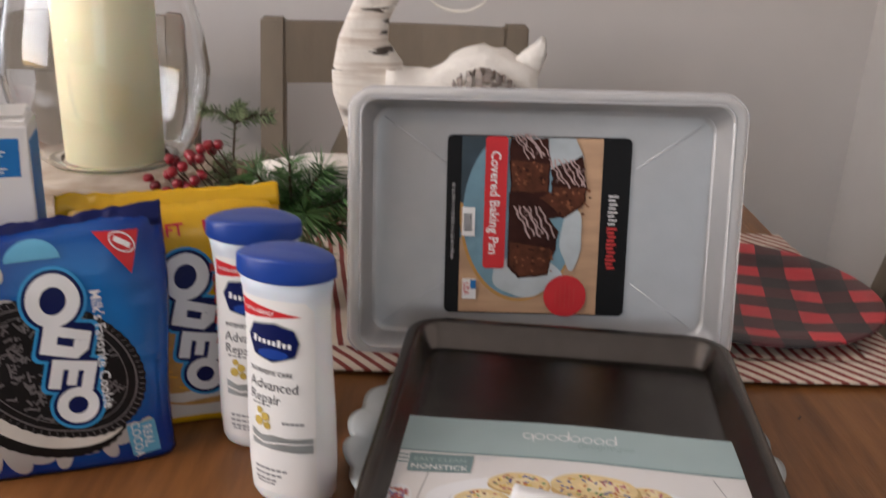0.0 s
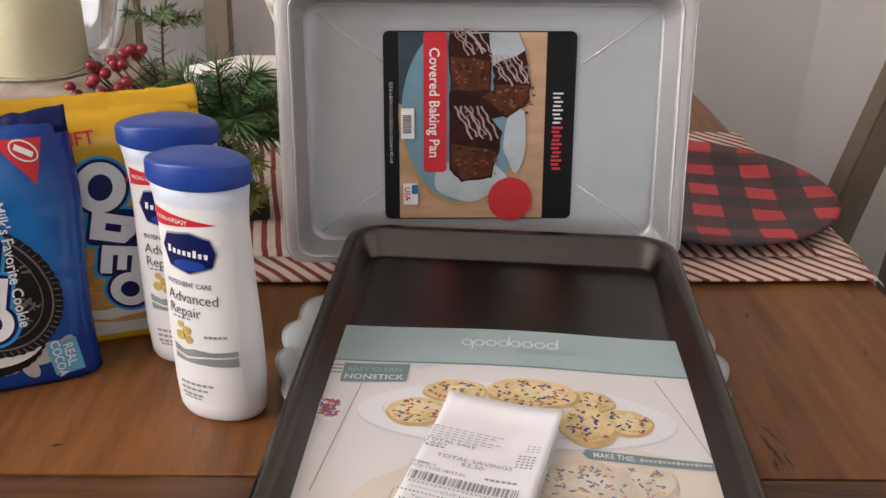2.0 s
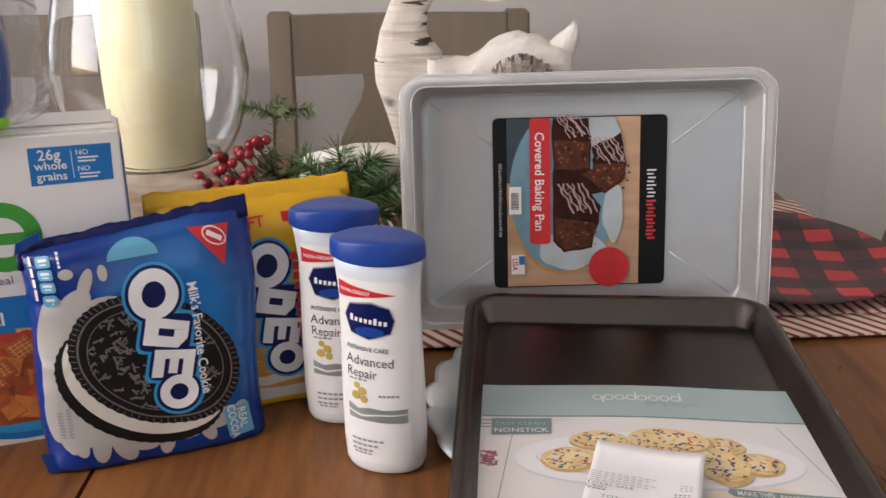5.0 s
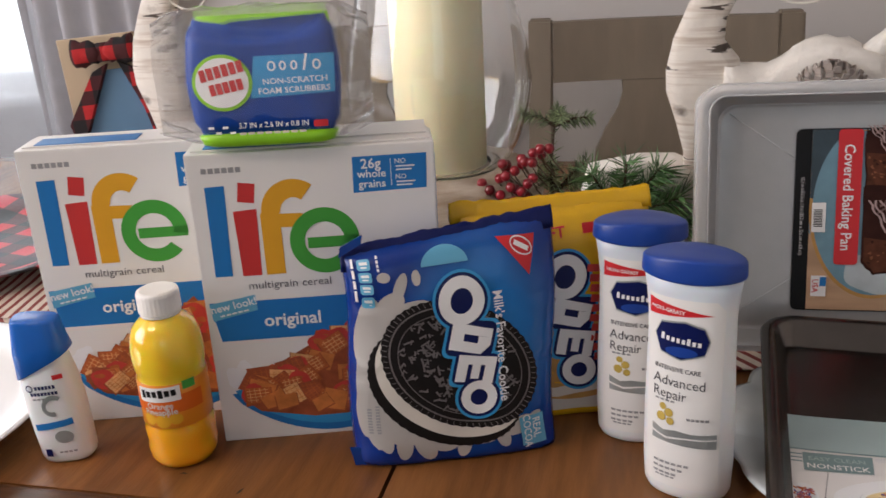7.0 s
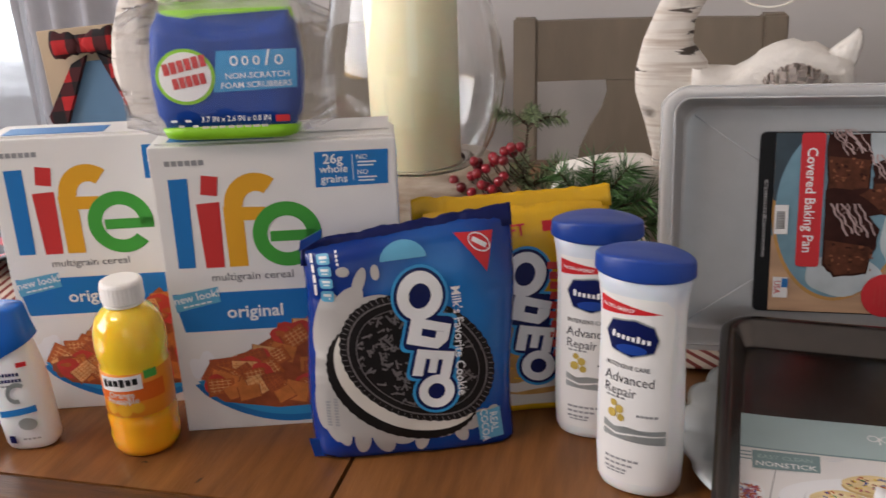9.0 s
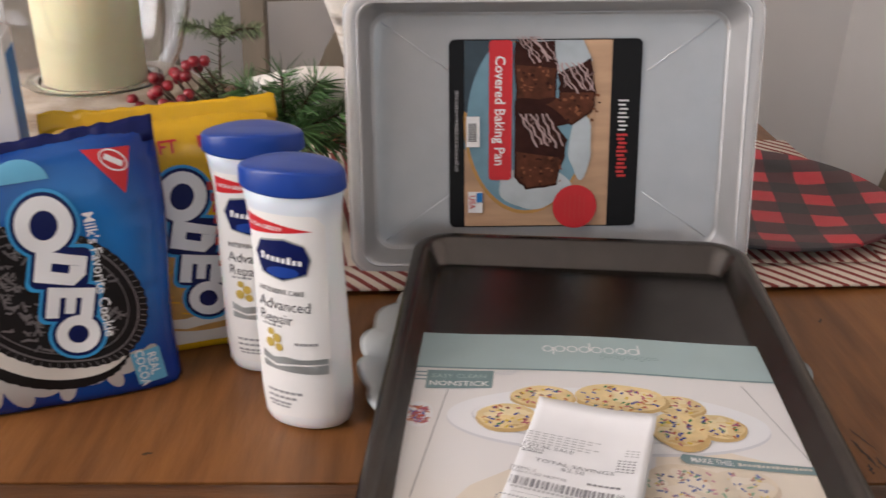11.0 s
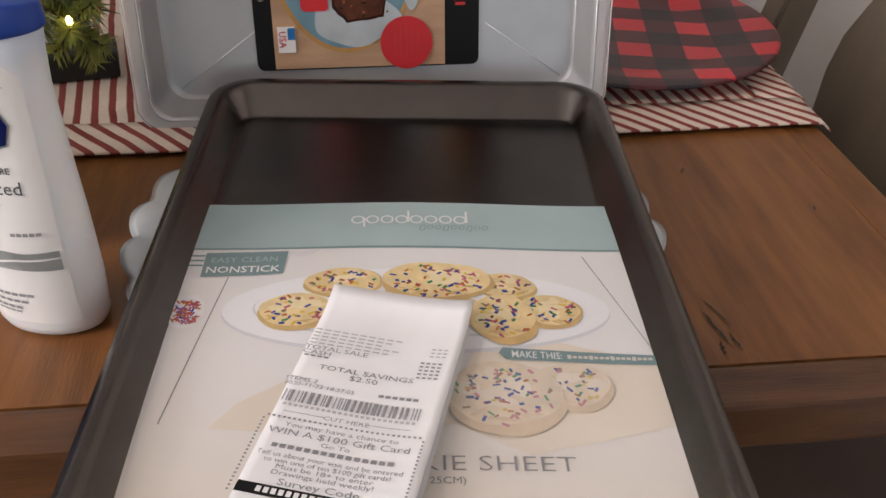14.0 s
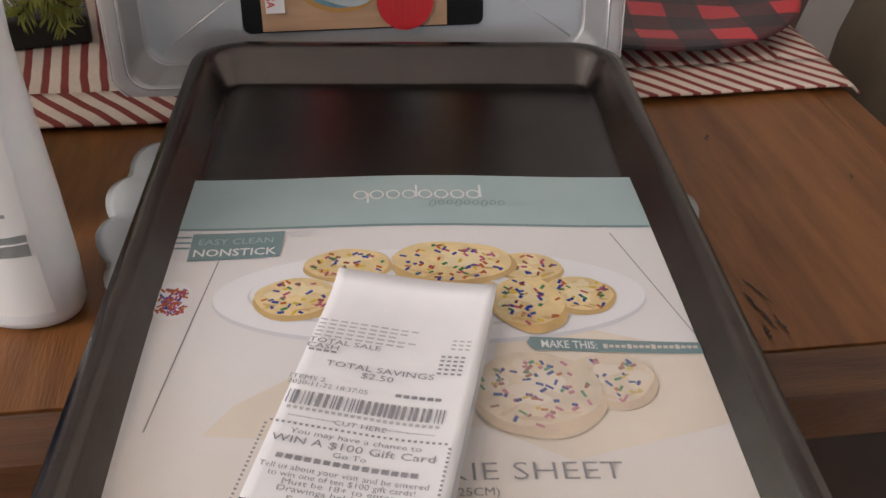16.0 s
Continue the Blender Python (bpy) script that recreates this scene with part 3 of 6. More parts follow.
# distress marks sunk into the varnish
def crack(x, y, ln, w, ang, k):
    r = random.Random(k)
    c, s = math.cos(radians(ang)), math.sin(radians(ang))
    n = 9
    lo, hi = [], []
    for i in range(n + 1):
        t = i / n
        d = (t - .5) * ln
        o = r.uniform(-1, 1) * w * .6
        ww = w * (0.25 + math.sin(math.pi * t)) * r.uniform(.4, 1)
        lo.append((x + c * d - s * (o - ww), y + s * d + c * (o - ww)))
        hi.append((x + c * d - s * (o + ww), y + s * d + c * (o + ww)))
    decal("wood_crack", lo + hi[::-1], lambda u, v: Vector((u, v, T)), 0.0006, M_DARKWOOD, table)


crack(.278, .441, .028, .0012, 100, 1), crack(.283, .455, .022, .0008, 110, 2), crack(.284, .431, .014, .0010, 95, 3), crack(.275, .427, .010, .0012, 80, 9)
crack(.316, .601, .009, .0012, 60, 4), crack(-.15, .44, .006, .0014, 20, 5), crack(-.36, .43, .008, .001, 70, 6), crack(.385, .55, .006, .001, 70, 7), crack(-.41, .444, .006, .0012, 10, 8)

# ---- chairs ----
def chair(m, label):
    """A dining chair: rail, posts, vase-shaped splat, seat, legs. The back stands at y = 0, the seat towards -y."""
    c = thing("dining_chair", label, "chair", m, "chairs round the table")
    H, W = 0.942, 0.415
    for s in (-1, 1):
        bm = bmesh.new()
        prof = [(0, .05, .045), (.45, 0.0, .045), (.60, .005, .042), (.937, .073, .034)]
        rings = []
        for z, y, d in prof:
            x0, x1 = s * W / 2 - .021, s * W / 2 + .021
            rings.append([(x0, y - d / 2, z), (x1, y - d / 2, z), (x1, y + d / 2, z), (x0, y + d / 2, z)])
        bridge(bm, rings)
        bmesh.ops.bevel(bm, geom=bm.edges[:], offset=.004, segments=2, affect='EDGES')
        part("back_post", bm, M_CHAIR, c)
    bm = bmesh.new()
    rings = []
    for i in range(9):
        x = -W / 2 + .0215 + (W - .043) * i / 8
        b = .018 * (1 - (2 * i / 8 - 1) ** 2)
        rings.append([(x, .038 + b, .832), (x, .060 + b, .832), (x, .078 + b, .932), (x, .056 + b, .932)])
    bridge(bm, rings)
    part("top_rail", bm, M_CHAIR, c)
    out = []
    for z, w in ((.47, .075), (.52, .08), (.57, .092), (.62, .108), (.67, .116), (.71, .112), (.75, .094), (.785, .073), (.81, .066), (.831, .068)):
        out.append((w, z))
    bm = bmesh.new()
    rings = []
    for w, z in out:
        y = .008 + (z - .47) * .135
        rings.append([(-w, y, z), (w, y, z), (w, y + .014, z), (-w, y + .014, z)])
    bridge(bm, rings)
    part("splat", bm, M_CHAIR, c)
    part("seat", box_bm(-W / 2 - .01, W / 2 + .01, -.43, -.026, .44, .475, .012, 3), M_CHAIR, c)
    for s in (-1, 1):
        part("front_leg", box_bm(s * .19 - .02, s * .19 + .02, -.41, -.37, 0, .439, .004), M_CHAIR, c)
        part("stretcher", box_bm(s * .19 - .01, s * .19 + .01, -.369, -.01, .2, .225, .003), M_CHAIR, c)
    return c


chair_far = chair(pose(-.060, 1.475, 0, 0, 0, 5), "taupe wooden dining chair with a vase-shaped splat by the wall")
copy_thing(chair_far, pose(-.63, 1.46, 0, 0, 0, 4))
tagged(copy_thing(chair_far, pose(.575, .815, 0, 0, 0, -90)), "taupe wooden dining chair at the end of the table")

# ---- cloth runner ----
def sheet_cloth(name, x0, x1, y0, y1, nx, ny, fn, material, parent, label=""):
    bm = bmesh.new()
    g = [[bm.verts.new(fn(x0 + (x1 - x0) * i / nx, y0 + (y1 - y0) * j / ny)) for i in range(nx + 1)] for j in range(ny + 1)]
    for a, b in zip(g, g[1:]):
        for i in range(nx):
            bm.faces.new((a[i], a[i + 1], b[i + 1], b[i]))
    o = part(name, bm, material, parent, label, smooth=True)
    md = o.modifiers.new("cloth", "SOLIDIFY")
    md.thickness, md.offset = 0.0016, 1.0
    return o


SKEW = .010
RY0, RY1, RX1 = .654, 1.03, .452


def drape(x, y):
    z = .0022 + .0012 * (noise.noise(Vector((x * 22, y * 26, 0))) + 1) * .5
    ys = y + (x - .456) * .030 + .004 * noise.noise(Vector((x * 9, 0, 3)))
    edge = TX1 + .004
    over = x - edge
    sh = (ys - .6) * SKEW * max(0, min(1, (x - .2) / .2))
    if over > 0:
        return Vector((edge + sh + .5 * over, ys, T + z - over * .85))
    return Vector((x + sh, ys, T + z))


runner = thing("table_runner", "red and white striped ticking table runner laid along the table", "table runner", pose(0, 0, 0))
sheet_cloth("cloth", -1.2, RX1 - .042, RY0 + .042, RY1 - .042, 150, 24, drape, M_RUNNER, runner)
sheet_cloth("hem", -1.2, RX1, RY0, RY0 + .042, 160, 4, lambda x, y: drape(x, y) + Vector((0, 0, .0012)), M_HEM, runner, "folded striped hem")
sheet_cloth("hem", -1.2, RX1, RY1 - .042, RY1, 160, 4, lambda x, y: drape(x, y) + Vector((0, 0, .0012)), M_HEM, runner, "folded striped hem")
sheet_cloth("hem", RX1 - .042, RX1, RY0 + .042, RY1 - .042, 8, 24, lambda x, y: drape(x, y) + Vector((0, 0, .0012)), M_HEM, runner, "folded striped hem")

# ---- plates ----
def plate(name, label, m, r, rim, material, rz=0.0):
    bm = lathe([(r * .55, 0), (r * .6, .002), (r * .72, rim * .42), (r, rim), (r + .001, rim + .002), (r - .002, rim + .003), (r * .74, rim * .42 + .004), (r * .62, .0055), (.001, .005)], 72)
    return tagged(part(name, bm, material, smooth=True, m=m), label, "plate", "place settings")


plate("charger_plate", "red and black plaid round charger plate on the runner", pose(.331, .822, T + .0065, 0, 0, 0), .136, .012, M_PLAID)
plate("charger_plate", "red and black plaid round charger plate on the runner", pose(-.888, .827, T + .0065), .175, .021, M_PLAID)
plate("dinner_plate", "white glazed china dinner plate on the table", pose(-.713, .452, T), .165, .022, M_CHINA)

# ---- scalloped dish under the cookie sheet ----
dish = lathe([(.05, 0), (.105, 0.0), (.118, .003), (.138, .010), (.150, .0135), (.1545, .0137), (.150, .0152), (.136, .0122), (.116, .0055), (.001, .0035)], 224,
             wob=lambda a: 1 + .0)
for v in dish.verts:
    r = math.hypot(v.co.x, v.co.y)
    if r > .11:
        a = math.atan2(v.co.y, v.co.x)
        k = 1 + (.030 * abs(math.sin(a * 12)) ** .8 - .008) * (r - .11) / .045
        v.co.x, v.co.y = v.co.x * k, v.co.y * k
        v.co.z += .003 * (abs(math.sin(a * 12)) - .5) * (r - .11) / .045
tagged(part("scalloped_dish", dish, M_DISH, smooth=True, m=pose(.1195, .530, T) @ Matrix.Diagonal((.965, .965, 1, 1))), "pale blue glazed dish with a scalloped rim under the cookie sheet", "dish")

# ---- cookie sheet with its printed insert ----
SW, SL = .262, .385
SHEET = pose(.1372, .6685, T + .0205, 1.0, -.6, -5.2)   # origin: middle of the far edge; the tray runs to -y
sheet = thing("cookie_sheet", "dark grey nonstick steel cookie sheet resting on a dish", "baking tray", SHEET)


def tray_bm(w, l, depth, wall, r, flange, thick=.0009):
    """A shallow tray with sloped walls and a rolled rim, centred in x, from y = 0 to -l, floor at z = 0."""
    def ring_at(inset, z, rr):
        return [(x, y - l / 2, z) for x, y in rrect(w - 2 * inset, l - 2 * inset, max(rr - inset, .004), 7)]
    secs = [(flange + wall, 0, r), (flange + wall * .75, .0012, r), (flange + wall * .15, depth - .002, r), (flange * .9, depth, r), (flange * .55, depth + .0014, r),
            (flange * .15, depth + .0008, r), (0, depth - .0015, r), (flange * .1, depth - .003, r), (flange * .35, depth - .0028, r), (flange * .8, depth - .0025, r),
            (flange + wall * .7, .0005 - thick, r), (flange + wall, -thick, r)]
    return bridge(bmesh.new(), [ring_at(*s) for s in secs])


part("tray", tray_bm(SW, SL, .0185, .0120, .030, .0095), M_STEEL, sheet, smooth=True)
IW0, IW1, IY0, IY1 = -.1160, .1135, -.376, -.1305


def bowed(u, v):
    """The card bows a little over the tray's floor."""
    return Vector((u, v, .0036 + .0018 * math.sin((v - IY0) / (IY1 - IY0) * 3.14) + .0012 * math.cos(u * 30)))


insert = decal("printed_insert", [(IW0, IY0), (IW1, IY0), (IW1, IY1), (IW0, IY1)], bowed, 0.0, M_INSERT, sheet, .02, "glossy printed card insert with a cookie picture")
PRINT = .00025


def sdec(name, polys, h, material, cell=.02, label=""):
    ps = [polys] if not isinstance(polys[0][0], (tuple, list)) else polys
    ps = [[(max(IW0, min(x, IW1)), y) for x, y in q] for q in ps]
    return decal(name, ps, bowed, PRINT * h, material, insert, cell, label)


sdec("sage_band", [(IW0, -.1730), (IW1, -.1740), (IW1, IY1), (IW0, IY1)], 1, M_TEALBAND)
sdec("band_line", [(IW0, -.1748), (IW1, -.1758), (IW1, -.1740), (IW0, -.1730)], 1, M_TEALTAG)
# brand mark as plain rings and bars
for i in range(8):
    x = -.0283 + i * .0081
    sdec("logo_shape", ring(x, -.1485, .0037, .0040, .0010, 20), 2, M_WHITE)
for x, y, w, hh in ((-.0246, -.1512, .0011, .0090), (-.0003, -.1455, .0011, .0110), (.0320, -.1455, .0011, .0110)):
    sdec("logo_shape", quad(x, y, w, hh), 2, M_WHITE)
for i in range(9):
    sdec("logo_shape", ring(.0075 + i * .0043, -.1568 + (.0008 if i % 3 else 0), .0016, .0021 if i % 3 else .0032, .0004, 14, -14), 2, M_TEALTAG)
sdec("plate_picture", ell(.004, -.2265, .0946, .0315, 56), 1, M_SHADEP)
sdec("plate_picture", ell(.004, -.2245, .0946, .0310, 56), 1.1, M_PLATEP)
sdec("plate_picture", ell(.004, -.2235, .0800, .0235, 56), 1.2, M_SHADEP)
sdec("plate_picture", ell(.004, -.2225, .0790, .0228, 56), 1.3, M_PLATEP)
sdec("plate_picture", ell(-.1075, -.2255, .0085, .0125, 32), 1.5, M_PLATEP)
sdec("napkin_picture", [(-.084, -.300), (-.074, -.286), (-.040, -.264), (.0, -.258), (.02, -.300), (-.03, -.306)], 0.6, M_TANSHADE)
sdec("napkin_picture", [(.030, -.248), (.062, -.246), (IW1, -.262), (IW1, -.300), (.05, -.316), (.02, -.300)], 0.7, M_TANSHADE)
sdec("seam_line", [(.0917, -.1803), (.0923, -.1803), (IW1, -.2515), (IW1, -.2530)], .8, M_INK2)
sdec("seam_line", [(-.0920, -.1984), (-.0914, -.1984), (-.1048, -.2971), (-.1055, -.2971)], .8, M_INK2)
for i in range(3):
    sdec("fork_picture", quad(-.1110, -.1800 - i * .0042, .0090, .0014), .9, M_TEALTAG)
    sdec("fork_picture", quad(-.0560, -.1775 - i * .0016, .0170 - i * .004, .0007, 6), .9, M_SHADEP)
sdec("badge", [(-.1060, -.1985), (-.0645, -.1965), (-.0635, -.1770), (-.1062, -.1778)], 2, M_TEALTAG)
sdec("badge_writing", text_polys("EASY CLEAN", .0062, x=-.0855, y=-.1842, rot=1), 3, M_TEALBAND)
sdec("badge_writing", text_polys("NONSTICK", .0075, x=-.0850, y=-.1925, rot=1, bold=.012), 3, M_WHITE)
sdec("strip", [(.0440, -.2612), (IW1, -.2640), (IW1, -.2575), (.0430, -.2535), (.0410, -.2572)], 3, M_TEALTAG)
sdec("strip_writing", text_polys("MAKE THIS:", .0062, "LEFT", -2, .0470, -.2578, .74, .008), 4, M_WHITE)
for i in range(16):
    sdec("strip_writing", quad(.0735 + i * .0025, -.2592 - i * .00007, .0019, .0017 if i % 4 else .0026), 4, M_CREAM)
sdec("title_writing", text_polys("COOKIE SHEET", .0110, "RIGHT", 0, .0676, -.3205, 1.33, -.012), 2, M_INK2)
sdec("size_writing", text_polys("X 25CM)", .0048, "RIGHT", 0, .0222, -.3290, 1.1), 2, M_INK2)
for x in (-.020, .0148, .0456):
    sdec("icon", ell(x, -.348, .0050, .0060, 24), 2, M_INK2)
    sdec("icon_mark", quad(x, -.348, .0024, .0060, 20), 3, M_INSERT)
rc = random.Random(11)


def cookie_print(cx, cy, rx, ry, h, material, k):
    """A printed cookie: shaded underside, crackled pale top and scattered sprinkles."""
    faded = material is M_COOKIE2
    sdec("cookie_shade_picture", blob(cx + .0005, cy - ry * .10, rx * 1.02, ry * 1.04, rc, .05, 30), h - .25, M_COOKSH2 if faded else M_COOKSH)
    sdec("cookie_picture", blob(cx, cy + ry * .07, rx * .98, ry * .93, rc, .05, 30), h, material)
    for j in range(7):
        a, q = rc.uniform(0, 6.28), rc.uniform(.1, .62)
        sdec("cookie_light_picture", blob(cx + rx * q * math.cos(a), cy + ry * (.18 + q * .8 * math.sin(a)), rx * rc.uniform(.14, .30), ry * rc.uniform(.12, .28), rc, .28, 16), h + .2 + j * .03, M_TANSHADE if faded else M_COOKLT)
    for j in range(5):
        a = rc.uniform(3.4, 6.0)
        sdec("cookie_crack_picture", blob(cx + rx * .7 * math.cos(a), cy + ry * .7 * math.sin(a), rx * .16, ry * .05, rc, .4, 12, rc.uniform(-30, 30)), h + .45, M_COOKSH2 if faded else M_COOKSH)
    groups = {}
    for _ in range(k):
        a, q = rc.uniform(0, 6.28), math.sqrt(rc.random()) * .86
        groups.setdefault(rc.choice((0, 0, 0, 1, 2, 2, 3, 4, 5)), []).append(quad(cx + rx * q * math.cos(a), cy + ry * q * math.sin(a), rc.uniform(.0018, .0036), rc.uniform(.0010, .0016), rc.uniform(-70, 70)))
    for i, ps in groups.items():
        sdec("sprinkle_picture", ps, h + .7, (M_SPR2 if faded else M_SPR)[i])


for args in ((.005, -.224, .030, .0135, 1.8, M_COOKIE, 20), (.049, -.2076, .0150, .0105, 2.0, M_COOKIE, 22), (-.0332, -.2048, .0200, .0112, 2.4, M_COOKIE, 34), (-.0554, -.2263, .0178, .0130, 3.2, M_COOKIE, 34),
             (.0141, -.2045, .0275, .0155, 3.8, M_COOKIE, 66), (.069, -.2262, .0148, .0122, 2.8, M_COOKIE, 28), (.0450, -.2325, .0160, .0172, 4.6, M_COOKIE, 44),
             (.0725, -.2770, .0176, .0140, 3.4, M_COOKIE2, 30), (.0415, -.2835, .0258, .0206, 4.4, M_COOKIE2, 70)):
    cookie_print(*args)
for _i, _h in ((0, 2), (2, 2.3), (1, 2.5)):
    sdec("sprinkle_picture", [quad(-.1078 + rc.uniform(-.006, .0062), -.2262 + rc.uniform(-.008, .008), .0030, .0010, rc.uniform(0, 180)) for _ in range(24)], _h, M_SPR[_i])

# ---- shop receipt ----
RECEIPT = pose(.1135, .4415, T + .0290, .8, -.6, -19.5)
receipt = thing("receipt", "folded white paper shop receipt with printed lines on the insert", "receipt", RECEIPT)
RW, RL = .0685, .142


def curl(u, v):
    return Vector((u, v, .0006 + .0035 * (max(0, u) / .035) ** 2 + .004 * max(0, (v + .02) / .02) ** 2 * (1 if v > -.02 else 0)))


ro = decal("paper", [(-RW / 2, -RL), (RW / 2, -RL), (RW / 2, 0), (-RW / 2, 0)], curl, 0, M_PAPER, receipt, .006)
_md = ro.modifiers.new("paper", "SOLIDIFY")
_md.thickness, _md.offset = .0003, -1
under = decal("under_layer", [(-RW / 2 + .004, -RL + .002), (RW / 2 + .0015, -RL + .002), (RW / 2 + .001, -.012), (-RW / 2 + .004, -.012)], floor_map, -.0002, M_PAPER, receipt, 0, "lower fold of the receipt")


def rdec(polys, material=M_INK3, name="printed_line", h=.0004):
    ps = [polys] if not isinstance(polys[0][0], (tuple, list)) else polys
    return decal(name, [[(x - .0030, y * .8835 - .0105) for x, y in q] for q in ps], curl, h, material, receipt, .008)


def rline(s, y, size=.0058, align="CENTER", x=0.0, sx=1.25):
    rdec(text_polys(s, size, align, 0, x, y, sx), name="receipt_writing")


rr = random.Random(3)
for i in range(5):
    y = -.021 - i * .0026
    rdec([quad(-.029 + k * .0042, y, .0030, .0009) for k in range(10 - i % 3)], M_INK4)
    if i > 1:
        rdec([quad(.0255 + k * .0028, y + .002, .0018, .0010) for k in range(3)], M_INK4)
rline("TOTAL SALE", -.0345, .0042, "LEFT", -.0315)
rline("CASH", -.0380, .0042, "LEFT", -.0315)
rdec([quad(-.029 + k * .003, -.0408, .0022, .0012) for k in range(4)])
for i in range(5):
    rdec([quad(.0225 + k * .0026, -.0345 - i * .0026, .0016, .0011) for k in range(4)])
rline("TOTAL SAVINGS", -.0475, .0046)
rline("$2.50", -.0518, .0046)
rline("ITEMS 2", -.0578, .0034, "LEFT", -.0325)
rline("2020-11-22 18:37:05", -.0610, .0034, "LEFT", -.0325, 1.1)
rdec([quad(.010 + k * .003, -.0602, .0022, .0018) for k in range(6)])
bx, bars = -.030, []
while bx < .030:
    w = rr.choice((.0005, .0005, .001, .0014))
    bars.append(quad(bx, -.0692, w, .0075))
    bx += w + rr.choice((.0005, .0009, .0012))
rdec(bars, M_INK3, "barcode")
rdec([quad(-.028 + k * .0024, -.0750, .0015, .0016) for k in range(24)], M_INK4)
rline("CUT HERE", -.0795, .0034)
for s in (-1, 1):
    rdec(quad(s * .018, -.0793, .018, .0003), M_INK2)
rdec([quad(-.032 + k * .0022, -.0832, .0011, .0011) for k in range(30)])
rdec([quad(s * .0335, -.0855 - k * .0022, .0010, .0010) for k in range(20) for s in (-1, 1)])
rline("You may have a chance to", -.0868, .0036)
rline("WIN A $100 Gift Card", -.0912, .0050)
rline("Go To", -.0955, .0036)
rdec([quad(-.024 + k * .0034, -.0998, .0024, .0023) for k in range(15)])
rline("Tell us about your visit and be entered", -.1045, .0036, sx=1.05)
rline("to win one of ten $100 gift cards!", -.1078, .0036, sx=1.05)
rline("Must be 18+ to enter", -.1110, .0036)
rline("Drawings held weekly!", -.1142, .0036)
rline("Survey Code", -.1188, .0050)
rdec(quad(0, -.1245, .062, .0058), M_BLACK, "black_strip")
rdec([quad(-.022 + k * .0030, -.1245, .0020, .0030) for k in range(16)], M_PAPER, h=.0007)
rdec([quad(-.02 + k * .0032, -.131, .0022, .0022) for k in range(13)])

# ---- baking pan standing on its long side ----
PW, PH, PD = .314, .226, .026
PAN = pose(.1165, .6725, T + .0045, -10.6, -1.2, -.2)
pan = thing("baking_pan", "satin aluminium baking pan with a frosted plastic lid standing on edge", "baking pan", PAN)


def pan_ring(ix, iz, y, r, bow):
    pts = []
    for x, z in rrect(PW - 2 * ix, PH - 2 * iz, r * .78, 7):
        k = 1 + bow * (1 - (2 * z / PH) ** 2)
        pts.append((x * k, y, z + PH / 2))
    return pts


bm = bridge(bmesh.new(), [pan_ring(*q) for q in (
    (.0150, .0190, PD, .020, 0), (.0128, .0168, PD - .0006, .020, 0), (.0112, .0150, PD - .0035, .020, 0), (.0058, .0098, .003, .018, 0), (.0046, .0086, .0006, .018, 0), (.0030, .0070, .0, .018, .008), (.0006, .0044, .0004, .018, .03),
    (.0000, .0038, .0016, .018, .03), (.0006, .0044, .003, .018, .03), (.0052, .0092, .005, .018, 0), (.0104, .0142, PD - .003, .020, 0), (.0124, .0164, PD + .0004, .020, 0), (.0150, .0190, PD + .001, .020, 0))])
part("pan_body", bm, M_ALU, pan, smooth=True)


def panfloor(u, v):
    return Vector((u, PD - .0008, v + PH / 2))


# pale diagonals drawn for the reflection lines in the pan's corners
for sx, sz in ((-1, -1), (1, -1), (-1, 1), (1, 1)):
    tube("corner_crease", [(sx * .136, PD - .0004, PH / 2 + sz * .090), (sx * .080, PD - .0004, PH / 2 + sz * .050)], .0005, M_HIGHLIGHT, pan)
bm = bridge(bmesh.new(), [pan_ring(*q) for q in (
    (.0030, .0070, -.0012, .018, .010), (.0012, .0045, -.0024, .019, .055), (.0002, .0012, -.0024, .020, .105), (-.0008, -.0012, -.0014, .021, .132), (-.0022, -.0024, .002, .021, .144), (-.0022, -.0024, .017, .021, .150), (-.0012, -.0014, .017, .021, .150),
    (-.0012, -.0014, .003, .021, .142), (.0002, -.0002, -.0004, .020, .128), (.0010, .0020, -.0012, .020, .103), (.0018, .0050, -.0014, .019, .055), (.0030, .0070, -.0007, .018, .010))], False, False)
part("lid_edge", bm, M_LID, pan, "frosted translucent plastic lid edge", smooth=True)


def edge_glint(iz, ix, y, bow, r, k):
    """A thin bright tube round the pan, drawn as the highlight along its edge."""
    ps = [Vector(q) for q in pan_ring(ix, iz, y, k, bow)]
    tube("fold_line", ps + [ps[0]], r, M_HIGHLIGHT, pan, n=6)


edge_glint(.0162, .0122, PD - .0016, 0, .0004, .020)
edge_glint(.0078, .0038, -.0004, .004, .0007, .018)
edge_glint(-.0014, -.0010, -.0012, .134, .0005, .021)


def pdec(name, polys, h, material):
    return decal(name, [[(x - .0035, z - .0015) for x, z in p] for p in ([polys] if not isinstance(polys[0][0], (tuple, list)) else polys)], panfloor, .0004 * h, material, card, 0)


# the card: seen turned on its side, its words run downwards
card = decal("label_card", [(x - .0035, z - .0015) for x, z in rrect(.157, .155, .005, 4)], panfloor, .001, M_BLACK, pan, 0, "black printed card label with a brownie picture")
pdec("picture_ground", [(-.066, -.0765), (.054, -.0765), (.054, .0765), (-.066, .0765)], 4, M_TANWOOD)
pdec("cloth_picture", [(-.066, .0765), (-.066, -.01), (-.04, -.035), (-.01, .01), (.0, .0765)], 5, M_TEALP)
pdec("plate_picture", [q for q in ell(-.0150, .010, .0515, .076, 60) if q[1] < .0762], 5.5, M_GOLDB)
